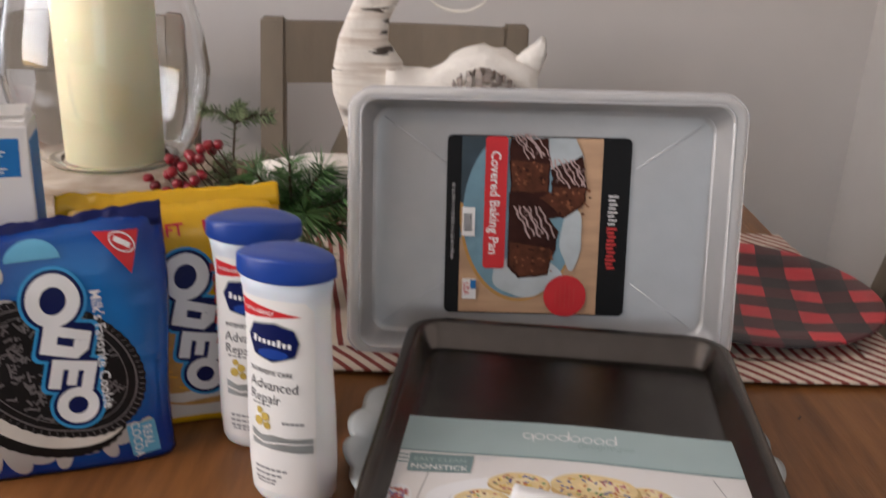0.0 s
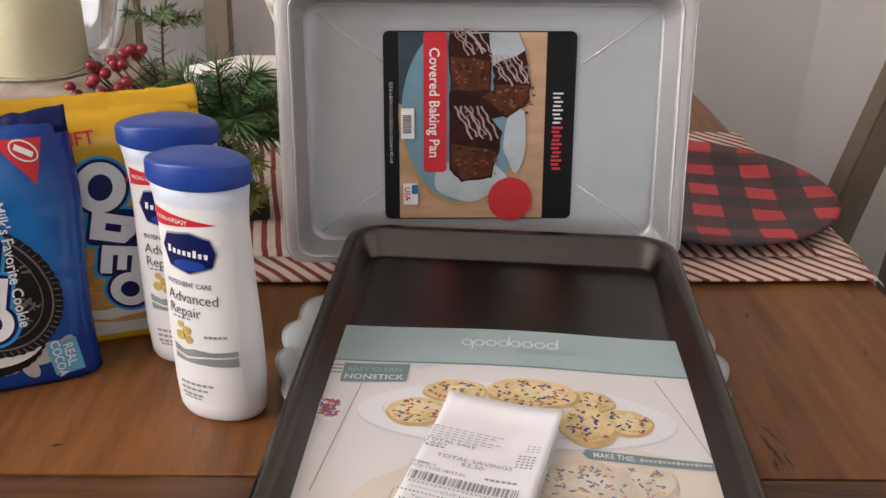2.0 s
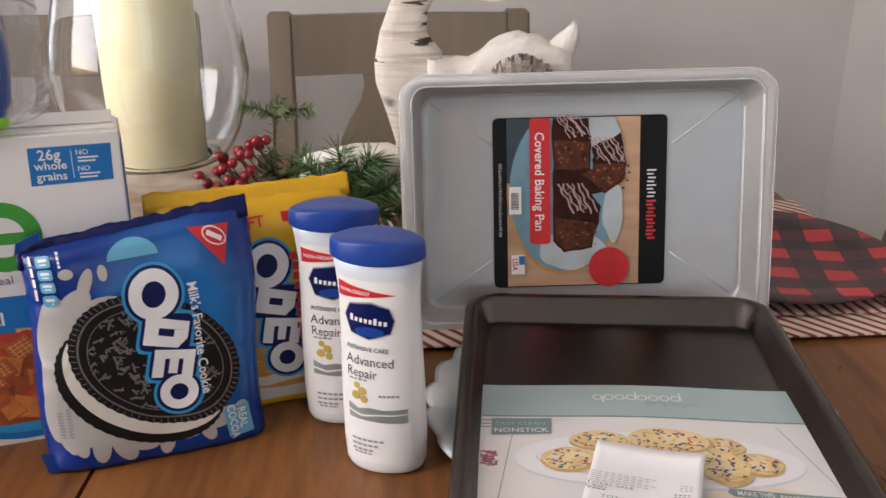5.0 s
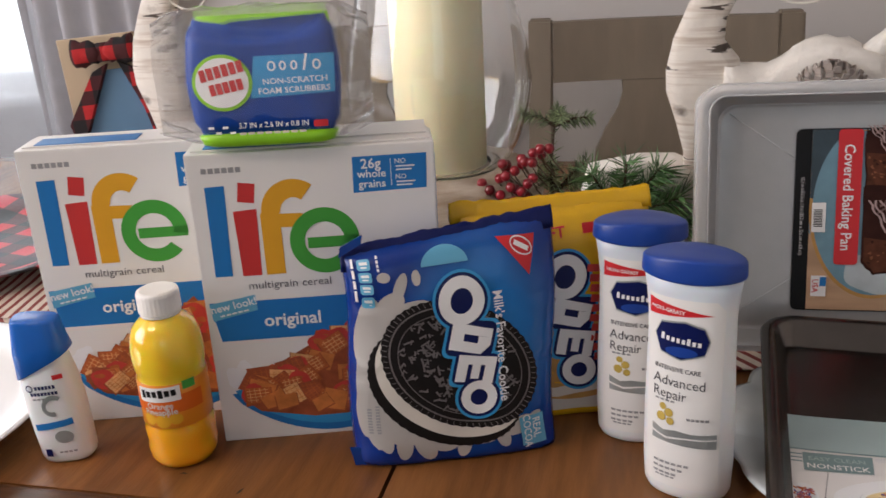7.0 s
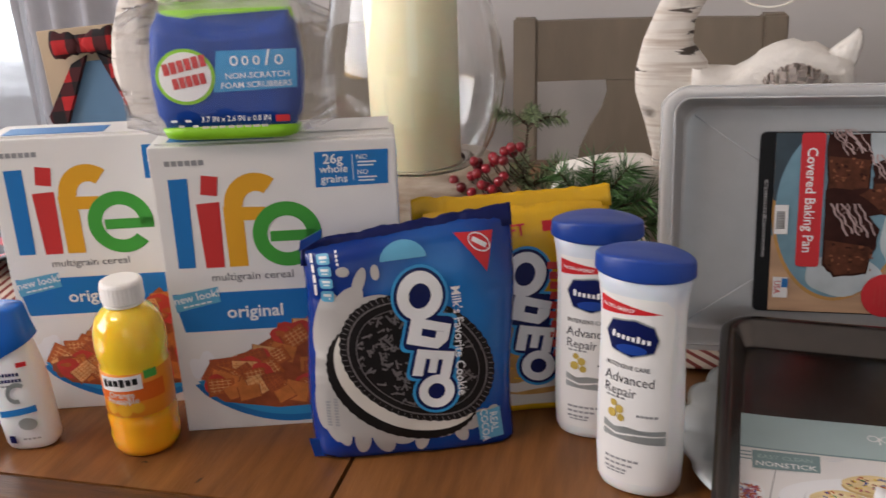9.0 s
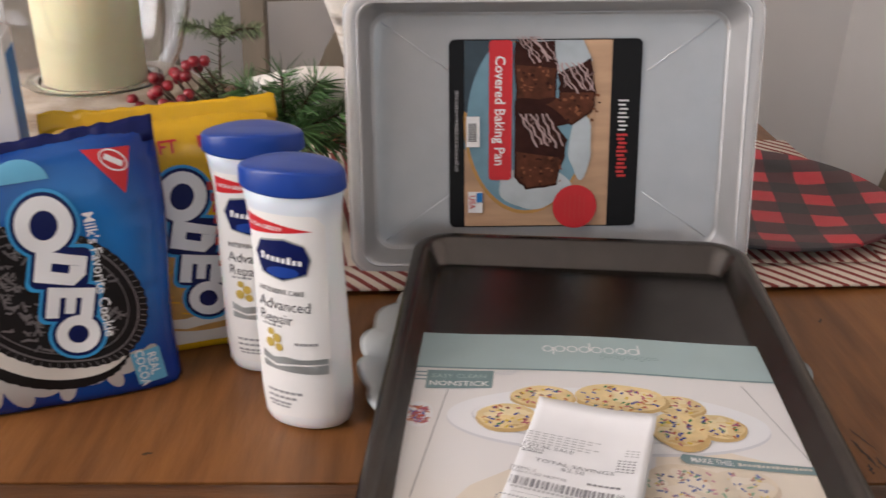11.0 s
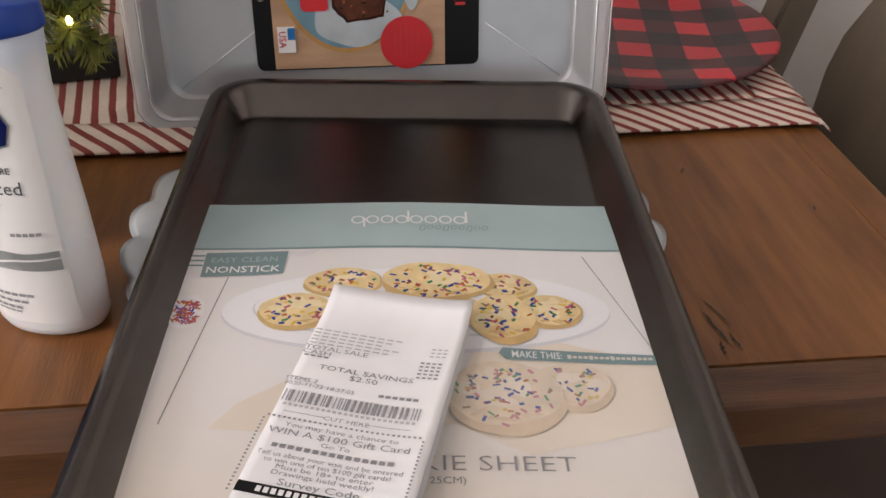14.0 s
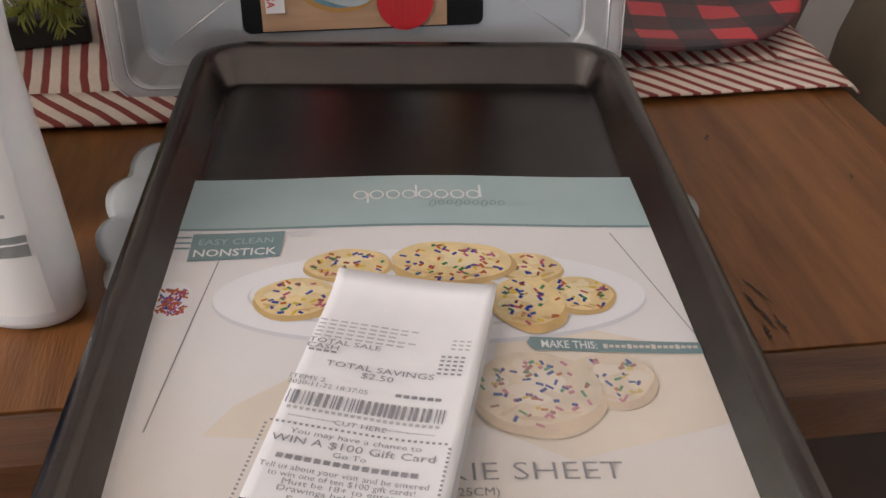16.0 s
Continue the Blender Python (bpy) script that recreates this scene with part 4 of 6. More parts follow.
pdec("plate_picture", [q for q in ell(-.0145, .011, .0495, .074, 60) if q[1] < .0762], 6, M_TEALP)
pdec("plate_picture", blob(-.008, -.044, .029, .018, random.Random(4), .12, 30), 6.5, M_GREYP)
pdec("plate_picture", blob(.030, -.010, .010, .024, random.Random(6), .15, 26), 6.6, M_GREYP)
pdec("plate_picture", [(-.0215, .0765), (.030, .0765), (.038, .060), (.014, .046)], 6.6, M_GREYP)
pdec("brownie_shadow", [(-.025, .029), (.020, .030), (.024, .010), (.004, .006), (-.025, .016)], 6.8, M_BROWN)
def ragged(pts, k=5, amp=.0011):
    """An outline with a crumbly edge."""
    out = []
    for (x0, z0), (x1, z1) in zip(pts, pts[1:] + pts[:1]):
        for i in range(k):
            t = i / k
            out.append((x0 + (x1 - x0) * t + rb.uniform(-amp, amp), z0 + (z1 - z0) * t + rb.uniform(-amp, amp)))
    return out


def brownie(pts, cx, cz):
    """A cut brownie: glossy dark top with looping drizzle, and a crumbly side with lighter specks."""
    pts = ragged(pts)
    pdec("brownie_picture", pts, 7, M_BROWN)
    zmid = sum(q[1] for q in pts) / len(pts)
    lo = [q for q in pts if q[1] < zmid + .002]
    pdec("brownie_crumb", [(x + (cx - x) * .08, z + (zmid - z) * .06) for x, z in lo], 7.4, M_CRUMB)
    wide, deep = max(q[0] for q in pts) - min(q[0] for q in pts), max(q[1] for q in pts) - min(q[1] for q in pts)
    for i in range(26):
        x, z = cx + rb.uniform(-.40, .40) * wide, zmid - rb.uniform(.02, .42) * deep
        pdec("crumb_speck", blob(x, z, rb.uniform(.0007, .0020), rb.uniform(.0006, .0015), rb, .35, 9), 7.6 + i * .01, M_CRUMB2 if i % 3 else M_BROWN)
    for i in range(6):
        x, w = cx - wide * .44 + i * wide * .10, rb.uniform(.0004, .0010)
        z, line = zmid + deep * .46, []
        for j in range(9):
            line.append((x + .0009 * math.sin(j * 1.9 + i * 2), z))
            x, z = x + rb.uniform(.0008, .0026), z - deep * rb.uniform(.035, .065)
        pdec("drizzle_picture", [[(a[0] - w, a[1]), (a[0] + w, a[1]), (b[0] + w, b[1]), (b[0] - w, b[1])] for a, b in zip(line, line[1:])], 8.2 + i * .05, M_BROWN2)
    for i in range(4):
        x, z = cx + rb.uniform(-.3, .3) * wide, zmid + rb.uniform(.05, .42) * deep
        pdec("gloss_picture", blob(x, z, .0035, .0010, rb, .3, 12, rb.uniform(30, 70)), 8.0, M_GLOSSP)


rb = random.Random(8)
pdec("shadow_cloth", [(-.066, .0765), (-.066, .02), (-.047, .01), (-.034, .04), (-.03, .0765)], 5.8, M_NAVYC)
brownie([(-.0205, .076), (.0073, .076), (.0105, .055), (.009, .029), (-.0245, .028), (-.025, .076)], -.008, .060)
brownie([(.011, .050), (.036, .0615), (.0415, .039), (.0405, .021), (.023, .0075), (-.002, .0245), (.011, .031)], .027, .043)
brownie([(-.0245, .0195), (-.002, .023), (.019, -.003), (.012, -.0415), (-.015, -.045), (-.0245, -.035)], -.001, -.001)
pdec("red_band", rrect(.0188, .1136, .003, 4, -.0365, .0200), 9, M_RED)
pdec("band_writing", text_polys("Covered Baking Pan", .0118, "CENTER", -90, -.0368, .0200, .93, .012), 10, M_WHITE)
pdec("barcode_tag", quad(-.059, .0035, .011, .025), 10, M_WHITE)
pdec("barcode", [quad(-.0595, -.004 + i * .0014, .007, .0007) for i in range(11)], 11, M_BLACK)
pdec("flag", quad(-.057, -.0555, .012, .018), 10, M_WHITE)
pdec("flag_writing", text_polys("USA", .007, "CENTER", -90, -.0595, -.0555, .9, .01), 11, M_RED)
pdec("flag_mark", quad(-.0535, -.0515, .005, .008), 11, M_BLUE)
pdec("red_seal", ell(.0265, -.060, .0185, .0185, 36), 9, M_RED)
pdec("seal_writing", [quad(.0265 + k * .004, -.060, .0008, .024 - abs(k) * .004) for k in (-2, -1, 0, 1, 2)], 10, M_LRED)
pdec("size_writing", text_polys("12.7 in x 8.9 in x 1.9 in (32.2 cm x 22.6 cm x 4.8 cm)", .0040, "CENTER", -90, -.0723, .004, .78), 9, M_WHITE)
# brand mark: white and red bars
for i in range(8):
    pdec("logo_shape", quad(.0635 + (.0008, -.0004, .0012, 0)[i % 4], .0280 - i * .0034, (.0085, .0060, .0070, .0062)[i % 4], .0014), 9, M_WHITE)
for i in range(11):
    pdec("logo_shape", quad(.0635 + (.0008, -.0004, .0012, 0)[i % 4], .0000 - i * .0034, (.0090, .0064, .0070, .0064)[i % 4], .0020), 9, M_LRED)

# ---- cereal boxes ----
BW, BH, BD = .1695, .224, .042
rz = random.Random(21)


def cereal_box(m, label, open_flap):
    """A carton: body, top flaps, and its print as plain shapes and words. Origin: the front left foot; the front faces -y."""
    c = thing("cereal_box", label, "cereal box", m, "cereal boxes")
    part("carton", box_bm(0, BW, 0, BD, 0, BH, .0012), M_BOXWHITE, c)
    part("top_flap", box_bm(.004, BW - .002, .006, BD - .001, BH + .0003, BH + .0013), M_BOXWHITE, c)
    fl = part("raised_flap", box_bm(.02 if open_flap else .10, BW - .004, -.011, .011, 0, .0009), M_CARD, c)
    fl.matrix_basis = pose(0, BD - .012, BH + .0035, 9, 0, 0)
    part("top_print", box_bm(.012, .085, .008, .028, BH + .0014, BH + .0018), M_BLUE, c)
    part("side_print", box_bm(BW + .0001, BW + .0005, .004, BD - .004, .02, BH - .01), M_BLUE, c)

    def d(name, polys, h, material, label=""):
        return decal(name, polys, flat, .0002 * h, material, c, 0, label)

    def R(x0, x1, z0, z1):
        return [(x0, z0), (x1, z0), (x1, z1), (x0, z1)]

    for k in range(6):
        d("brand_bar", R(.0105 + k * .0046, .0141 + k * .0046, .2105, .2142), 1, M_INK2)
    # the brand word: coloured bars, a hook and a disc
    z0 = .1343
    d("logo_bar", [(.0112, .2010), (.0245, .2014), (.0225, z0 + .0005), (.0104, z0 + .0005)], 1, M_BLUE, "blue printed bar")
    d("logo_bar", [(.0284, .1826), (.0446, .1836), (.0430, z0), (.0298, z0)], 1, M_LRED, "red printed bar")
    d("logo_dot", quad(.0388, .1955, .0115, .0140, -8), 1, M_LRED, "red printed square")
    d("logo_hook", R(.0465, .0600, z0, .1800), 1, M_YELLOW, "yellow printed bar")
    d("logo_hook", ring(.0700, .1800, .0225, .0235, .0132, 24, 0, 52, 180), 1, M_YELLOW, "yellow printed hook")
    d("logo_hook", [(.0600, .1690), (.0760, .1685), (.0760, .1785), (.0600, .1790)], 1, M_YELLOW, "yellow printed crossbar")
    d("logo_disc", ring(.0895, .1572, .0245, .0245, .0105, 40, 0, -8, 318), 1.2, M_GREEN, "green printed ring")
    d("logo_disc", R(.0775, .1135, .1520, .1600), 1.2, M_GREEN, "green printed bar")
    d("box_writing", text_polys("multigrain cereal", .0084, "CENTER", 0, .0620, .1268, 1.05), 1, M_INK)
    d("blue_band", [(.0085, .0840), (BW, .0840), (BW, .1148), (.0030, .1148)], 1, M_BLUE)
    d("box_writing", text_polys("original", .0138, "CENTER", 0, .0608, .0990, 1.02, .02), 2, M_WHITE)
    d("ribbon", [(.0045, .1005), (.0368, .1075), (.0360, .1195), (.0030, .1140)], 2, M_LTBLUE)
    d("ribbon_writing", text_polys("new look!", .0084, "CENTER", 10, .0200, .1125, 1, .015), 3, M_WHITE)
    for k in range(5):
        d("ribbon_writing", quad(.0115 + k * .0043, .1046 + k * .0008, .0034, .0012, 10), 3, M_WHITE)
    d("blue_panel", [(.1123, .1905), (.1632, .1915), (.1640, .2163), (.1130, .2161)], 1, M_BLUE)
    for i, w in enumerate(("26g", "whole", "grains")):
        d("panel_writing", text_polys(w, .0098 if i == 0 else .0080, "CENTER", 0, .1255, .2110 - i * .0072, 1, .015), 2, M_WHITE)
    d("panel_rule", R(.1388, .1392, .1945, .2135), 2, M_WHITE)
    for k in (0, 1):
        d("panel_writing", text_polys("NO", .0050, "LEFT", 0, .1420, .2115 - k * .011, 1, .01), 2, M_WHITE)
        for i in range(2):
            d("panel_writing", quad(.1490 - i * .001, .2078 - k * .011 - i * .0024, .0130 - i * .002, .0011), 2, M_WHITE)
    # the bowl picture
    bowl = [(.010 + .150 * i / 24, .040 - .0365 * math.sin(math.pi * i / 24) ** .7) for i in range(25)]
    d("bowl_picture", bowl + [(.160, .070), (.08, .052)], 1, M_BLUE)
    d("bowl_picture", [(.0125 + (x - .010) * .965, z * .92 + .0060) for x, z in bowl] + [(.152, .070), (.07, .054)], 1.3, M_SKYBLUE)
    d("milk_picture", blob(.018, .055, .009, .012, rz, .3), 1.1, M_PLATEP)
    d("heap_picture", [(.0165, .036), (.030, .024), (.07, .0165), (.12, .0175), (.150, .03), (.158, .112), (.12, .094), (.07, .076), (.03, .054), (.018, .044)], 1.6, M_CER[3])
    heap = []
    for i in range(70):
        a = (i * .618) % 1
        x = .026 + a * .124
        top = .052 + .036 * min(1, a * 2.0) + .024 * max(0, a - .45) / .55
        lo = .0265 + .012 * abs(2 * a - 1) ** 2
        heap.append((x, rz.uniform(lo, top - .004)))
    heap.sort(key=lambda q: -q[1])
    for i, (x, z) in enumerate(heap):
        h = 2 + i * .09
        if rz.random() < .17:
            d("berry_picture", blob(x, z, .0095, .0085, rz, .12, 18), h, M_STRAW)
            d("berry_light_picture", blob(x - .002, z + .003, .0040, .0022, rz, .25, 12), h + .03, M_CER[1])
            continue
        w, k = rz.uniform(.014, .020), rz.uniform(-40, 40)
        ww, hh = w, w * rz.uniform(.62, .95)
        tone = rz.choice((0, 0, 1, 1, 2, 3))
        q = [(u + rz.uniform(-.0012, .0012), v + rz.uniform(-.0012, .0012)) for u, v in quad(x, z, ww, hh, k)]
        d("cereal_edge_picture", [(x + (u - x) * 1.10, z + (v - z) * 1.10 - .0006) for u, v in q], h, M_CER[3])
        d("cereal_picture", q, h + .02, M_CER[tone])
        c_, s_ = math.cos(radians(k)), math.sin(radians(k))
        for e in (-.3, -.1, .1, .3):
            for horiz in (0, 1):
                a, b = (0, e * hh) if horiz else (e * ww, 0)
                d("cereal_grain_picture", quad(x + c_ * a - s_ * b, z + s_ * a + c_ * b, ww * .86 if horiz else .0005, .0005 if horiz else hh * .86, k), h + .04 + .01 * horiz, M_CER[(0, 2, 0, 1)[tone]])
    return c


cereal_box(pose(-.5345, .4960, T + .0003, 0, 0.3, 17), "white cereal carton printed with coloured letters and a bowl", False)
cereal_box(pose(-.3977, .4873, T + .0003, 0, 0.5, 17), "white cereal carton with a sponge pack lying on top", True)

# ---- sponge pack on the box ----
SP = pose(-.341, .511, T + BH + .0035, -6, 0.5, 15) @ Matrix.Diagonal((.935, .97, .89, 1))
sponge = thing("sponge_pack", "clear film pack of blue and lime green foam scrubbers", "sponge pack", SP)


bm = bmesh.new()
n = 20
rings = []
for i in range(n + 1):
    z = .088 * i / n
    hw = .0485 + .0035 * math.sin(math.pi * (z / .088)) ** 2 + (.002 if .01 < z < .08 else 0)
    e = min(1, min(i, n - i) / 2.5)
    rings.append([(x * (0.95 + .05 * e), y * (.55 + .45 * e) + .0, z + .006 - (.015 * (1 - (x / hw) ** 2) if i > n * .7 else 0) * (i - n * .7) / (n * .3)) for x, y in superell(hw, .016, 40, 4.5)])
part("sponge", bridge(bm, rings), M_SPONGE, sponge, "blue printed scrubber", smooth=True)
bm = bmesh.new()
rings = []
for i in range(7):
    z = .083 + .013 * i / 6
    rings.append([(x, y + .012, z) for x, y in superell(.049 - .002 * i / 6, .008 * (1 - .5 * (i / 6) ** 3), 32, 4)])
part("sponge", bridge(bm, rings), M_LIME, sponge, "lime green scrubber behind", smooth=True)
part("sponge", loft([(.0, .040, .010), (.002, .047, .0145), (.009, .050, .0150), (.011, .044, .010)], 32, 4), M_LIME, sponge, "lime green scrubber edge", smooth=True)


def spf(u, v):
    return Vector((u, -.0163 + .0020 * (abs(u) / .05) ** 4, v))


def spd(name, polys, h, material):
    return decal(name, polys, spf, .0004 * h, material, sponge, .012)


spd("blue_stripe", [(-.008, .036), (.0505, .038), (.0515, .066), (-.004, .066)], 1, M_SKYBLUE)
spd("logo_disc", ell(-.027, .048, .021, .0205, 32), 2, M_LIME)
spd("logo_disc", ell(-.027, .048, .0185, .018, 32), 3, M_WHITE)
for k in range(6):
    spd("logo_bar", quad(-.040 + k * .0052, .0535 + k * .0012, .0042, .0085, 10), 4, M_LRED)
for k in range(5):
    spd("logo_bar", quad(-.034 + k * .0048, .0430 + k * .0009, .0040, .0080, 10), 4, M_LRED)
for k, (w, hh) in enumerate(((.006, .0075), (.005, .007), (.005, .007), (.0016, .012), (.006, .0075))):
    spd("brand_shape", ring(.008 + k * .0078, .0585, w / 2, hh / 2, .0013, 14) if k != 3 else quad(.008 + k * .0078, .0605, w, hh, -12), 3, M_WHITE)
spd("pack_writing", text_polys("NON-SCRATCH", .0060, "CENTER", 1, .0235, .0480, 1.05, .01), 3, M_WHITE)
spd("pack_writing", text_polys("FOAM SCRUBBERS", .0060, "CENTER", 1, .0225, .0412, 1.02, .01), 3, M_WHITE)
spd("pack_writing", text_polys("3.7 IN x 2.6 IN x 0.8 IN", .0058, "CENTER", 0, .006, .0165, .88, .01), 3, M_WHITE)
spd("pack_writing", [quad(-.038 + k * .005, .0155 - (k % 2) * .004, .004, .0018) for k in range(4)], 3, M_WHITE)
spd("pack_writing", [quad(-.016 + k * .006, .0105, .0045, .0018) for k in range(8)], 3, M_CREAM)
spd("red_mark", rrect(.010, .005, .001, 3, .039, .0155), 3, M_RED)
# crinkled clear film with flared ends
bm = bmesh.new()
rings = []
rw = random.Random(5)
for i in range(29):
    x = -.076 + .152 * i / 28
    k = max(0, (abs(x) - .052) / .024)
    rad = [((.0205 - .012 * min(1, k)) * math.cos(a) * (1 + .10 * k * math.sin(5 * a)) + .003 * noise.noise(Vector((x * 70, a * 2.2, 1))),
            .053 + (.0505 - .014 * min(1, k)) * math.sin(a) * (1 + .16 * k * math.cos(7 * a)) + .004 * noise.noise(Vector((x * 60, a * 2.2, 7)))) for a in (2 * math.pi * j / 36 for j in range(36))]
    rings.append([(x, y, z) for y, z in rad])
film = part("wrapper", bridge(bm, rings, False, False), M_WRAP, sponge, "crinkled clear plastic wrapper", smooth=True)
film.visible_shadow = False

# ---- juice bottle ----
juice = thing("juice_bottle", "small plastic bottle of orange juice with a white screw cap", "bottle", pose(-.4219, .4703, T, 0, 0, 10) @ Matrix.Diagonal((.95, .95, 1.09, 1)))
prof = [(.018, 0), (.0235, .0015), (.0258, .006), (.0264, .013), (.0256, .018), (.0264, .023), (.0262, .028), (.0252, .0305), (.0257, .0325), (.0257, .0645), (.0250, .067), (.0262, .0705), (.0268, .077), (.0266, .084), (.0254, .0915), (.0228, .0980), (.0180, .1025), (.0142, .1050), (.0128, .1065)]
part("bottle_body", lathe([(r, z) for r, z in prof], 56), M_JUICE, juice, "orange juice seen through clear plastic", smooth=True)
part("neck_ring", lathe([(.0126, .1060), (.0148, .1063), (.0148, .1080), (.0126, .1083)], 40), M_CAPW, juice, smooth=True)
part("screw_cap", lathe([(.0150, .1086), (.0156, .1092), (.0155, .1205), (.0148, .1222), (.0130, .1230), (.001, .1228)], 120, wob=lambda a: 1 + .006 * math.sin(a * 30)), M_CAPW, juice, "ribbed white screw cap")
part("label_sleeve", lathe([(.0258, .0325), (.0262, .0330), (.0262, .0640), (.0258, .0645)], 56, False, False), M_JLABEL, juice, "orange printed label", smooth=True)


def jsurf(u, v):
    a = u / .0262 - math.pi / 2 - .12
    return Vector((.0262 * math.cos(a), .0262 * math.sin(a), v))


def jd(name, polys, h, material):
    ps = [polys] if not isinstance(polys[0][0], (tuple, list)) else polys
    return decal(name, [[(x, z + .0158) for x, z in q] for q in ps], jsurf, .0002 * h, material, juice, .004)


jd("orange_panel", [(-.034, .0285), (.034, .0285), (.034, .041), (-.034, .041)], 1, M_ORANGE)
jd("white_panel", [(-.017, .0360), (.017, .0375), (.017, .0480), (-.017, .0465)], 2, M_WHITE)
for k in range(6):
    jd("logo_bar", quad(-.012 + k * .0048, .0419 + k * .0003, .0036, .0058 if k in (0, 3) else .0044, 3), 3, M_BLACK)
jd("label_writing", text_polys("Orange", .0062, "CENTER", 2, 0, .0340, 1.1, .015), 2, M_CREAM)
jd("label_writing", text_polys("Pineapple", .0062, "CENTER", 2, 0, .0295, 1.1, .015), 2, M_CREAM)
for x, z, r in ((-.010, .0235, .0055), (.001, .0225, .0060), (.011, .0240, .0050)):
    jd("fruit_picture", ell(x, z, r, r * .8, 18), 2, M_YELLOW)
jd("green_tag", quad(.024, .047, .010, .006), 2, M_GREEN)

# ---- shampoo bottle ----
shampoo = thing("shampoo_bottle", "white shampoo bottle with a bright blue flip cap", "bottle", pose(-.5081, .4551, T + .0006, 0, -3, 14) @ Matrix.Diagonal((.83, .88, 1.045, 1)))
part("bottle_body", loft([(0, .0195, .0115), (.002, .0222, .0138), (.006, .0238, .0148), (.025, .0248, .0156), (.045, .0252, .0158), (.062, .0242, .0152), (.072, .0224, .0142), (.080, .0210, .0132), (.088, .0190, .0120)], 48, 2.6), M_PLASTW, shampoo, smooth=True)
bm = bmesh.new()
rings = []
for z, a, b in ((.0754, .0240, .0152), (.0762, .0246, .0156), (.090, .0226, .0146), (.108, .0190, .0125), (.1096, .0182, .0118), (.1100, .0168, .0105), (.1101, .001, .001)):
    rings.append([(x + (.0015 if z > .1 else 0), y, z + (x * -.10 if z > .1 else (x * .36 if z < .08 else x * .1))) for x, y in superell(a, b, 48, 3.4)])
part("cap", bridge(bm, rings), M_CAPS, shampoo, "bright blue faceted flip cap", smooth=True)


def hsurf(u, v):
    return Vector((u, -.0159 * (1 - (abs(u) / .0254) ** 2.6) ** (1 / 2.6), v)) if abs(u) < .0252 else Vector((u, 0, v))


def hd(name, polys, h, material):
    return decal(name, polys, hsurf, .0003 * h, material, shampoo, .004)


hd("red_tag", quad(.014, .0690, .008, .0035), 2, M_RED)
hd("logo_ring", ring(-.012, .062, .0032, .0028, .0010, 18), 2, M_NAVY)
hd("logo_bars", [quad(-.006 + k * .0030, .0622, .0022, .0026) for k in range(6)], 2, M_NAVY)
hd("logo_bars", [quad(-.011 + k * .0030, .0575, .0022, .0024) for k in range(8)], 2, M_NAVY)
hd("swirl_picture", ring(.004, .0475, .010, .008, .0035, 20, 20, 20, 260), 2, M_SILVER)
hd("navy_panel", [(-.0165, .0285), (.0165, .0315), (.0165, .0365), (-.0165, .0335)], 2, M_BLUE)
hd("faint_writing", [quad(-.010 + k * .004, .0535, .003, .0014) for k in range(3)], 2, M_INK2)
hd("swirl_picture", ell(.006, .0225, .008, .005, 20), 2, M_SILVER)
hd("navy_square", quad(-.011, .0105, .006, .006), 2, M_NAVY)
hd("faint_writing", [quad(.000 + k * .004, .0105, .003, .0014) for k in range(4)], 2, M_INK2)

# ---- cookie packs ----
def cookie_pack(m, label, W, H, TH, film_mat, gusset, seed):
    """A soft film pack standing on its end: pillowed front and back, crimped top, gusset folds. Returns it and its front surface."""
    c = thing("cookie_pack", label, "cookie pack", m, "cookie packs")

    def bulge(u, v, amp=1.0):
        a = max(0, 1 - abs(2 * u / W) ** 5)
        b = max(0.0, 1 - abs(2 * (v - H * .47) / (H * 1.06)) ** 6)
        w = .0016 * noise.noise(Vector((u * 38 + seed, v * 30, 2))) + .0022 * noise.noise(Vector((u * 12 + seed, v * 60, 9))) * max(0, v / H - .7) * 3
        edge = .0016 * math.sin(v * 190 + 9 * noise.noise(Vector((v * 25, seed, 0)))) * max(0, abs(2 * u / W) - .62) * 2.6
        return TH * .5 * (a ** .5) * (b ** .4) * amp + (w + edge) * min(1, a * 3)

    def skew(u, v):
        t = max(0, v / H - .8) * 5
        return Vector((u + .002 * math.sin(v * 40 + seed), 0, v + t * gusset * (u / W)))

    def front(u, v):
        uu = max(-W / 2, min(W / 2, u))
        return skew(u, v) + Vector((0, -bulge(uu, v) - .0005, 0))

    bm = bmesh.new()
    nx, nz = 44, 44
    gr = []
    for side in (-1, 1):
        g = []
        for j in range(nz + 1):
            v = H * j / nz
            row = []
            for i in range(nx + 1):
                u = -W / 2 + W * i / nx
                p = skew(u, v) + Vector((0, side * (bulge(u, v) + .0005), 0))
                row.append(bm.verts.new(p))
            g.append(row)
        gr.append(g)
    for g, flip in ((gr[0], False), (gr[1], True)):
        for a, b in zip(g, g[1:]):
            for i in range(nx):
                q = (a[i], a[i + 1], b[i + 1], b[i])
                bm.faces.new(q[::-1] if flip else q)
    A, B = gr
    loop = [(0, i) for i in range(nx)] + [(j, nx) for j in range(nz)] + [(nz, nx - i) for i in range(nx)] + [(nz - j, 0) for j in range(nz)]
    for (j0, i0), (j1, i1) in zip(loop, loop[1:] + loop[:1]):
        bm.faces.new((A[j0][i0], B[j0][i0], B[j1][i1], A[j1][i1]))
    part("film", bm, film_mat, c, smooth=True)
    return c, front


PK = pose(-.2205, .5030, T + .0005, -5.0, .6, 20)
oreo, ofront = cookie_pack(PK, "blue film cookie pack with a dark sandwich cookie picture", .147, .164, .040, M_FOIL_B, .018, 3)


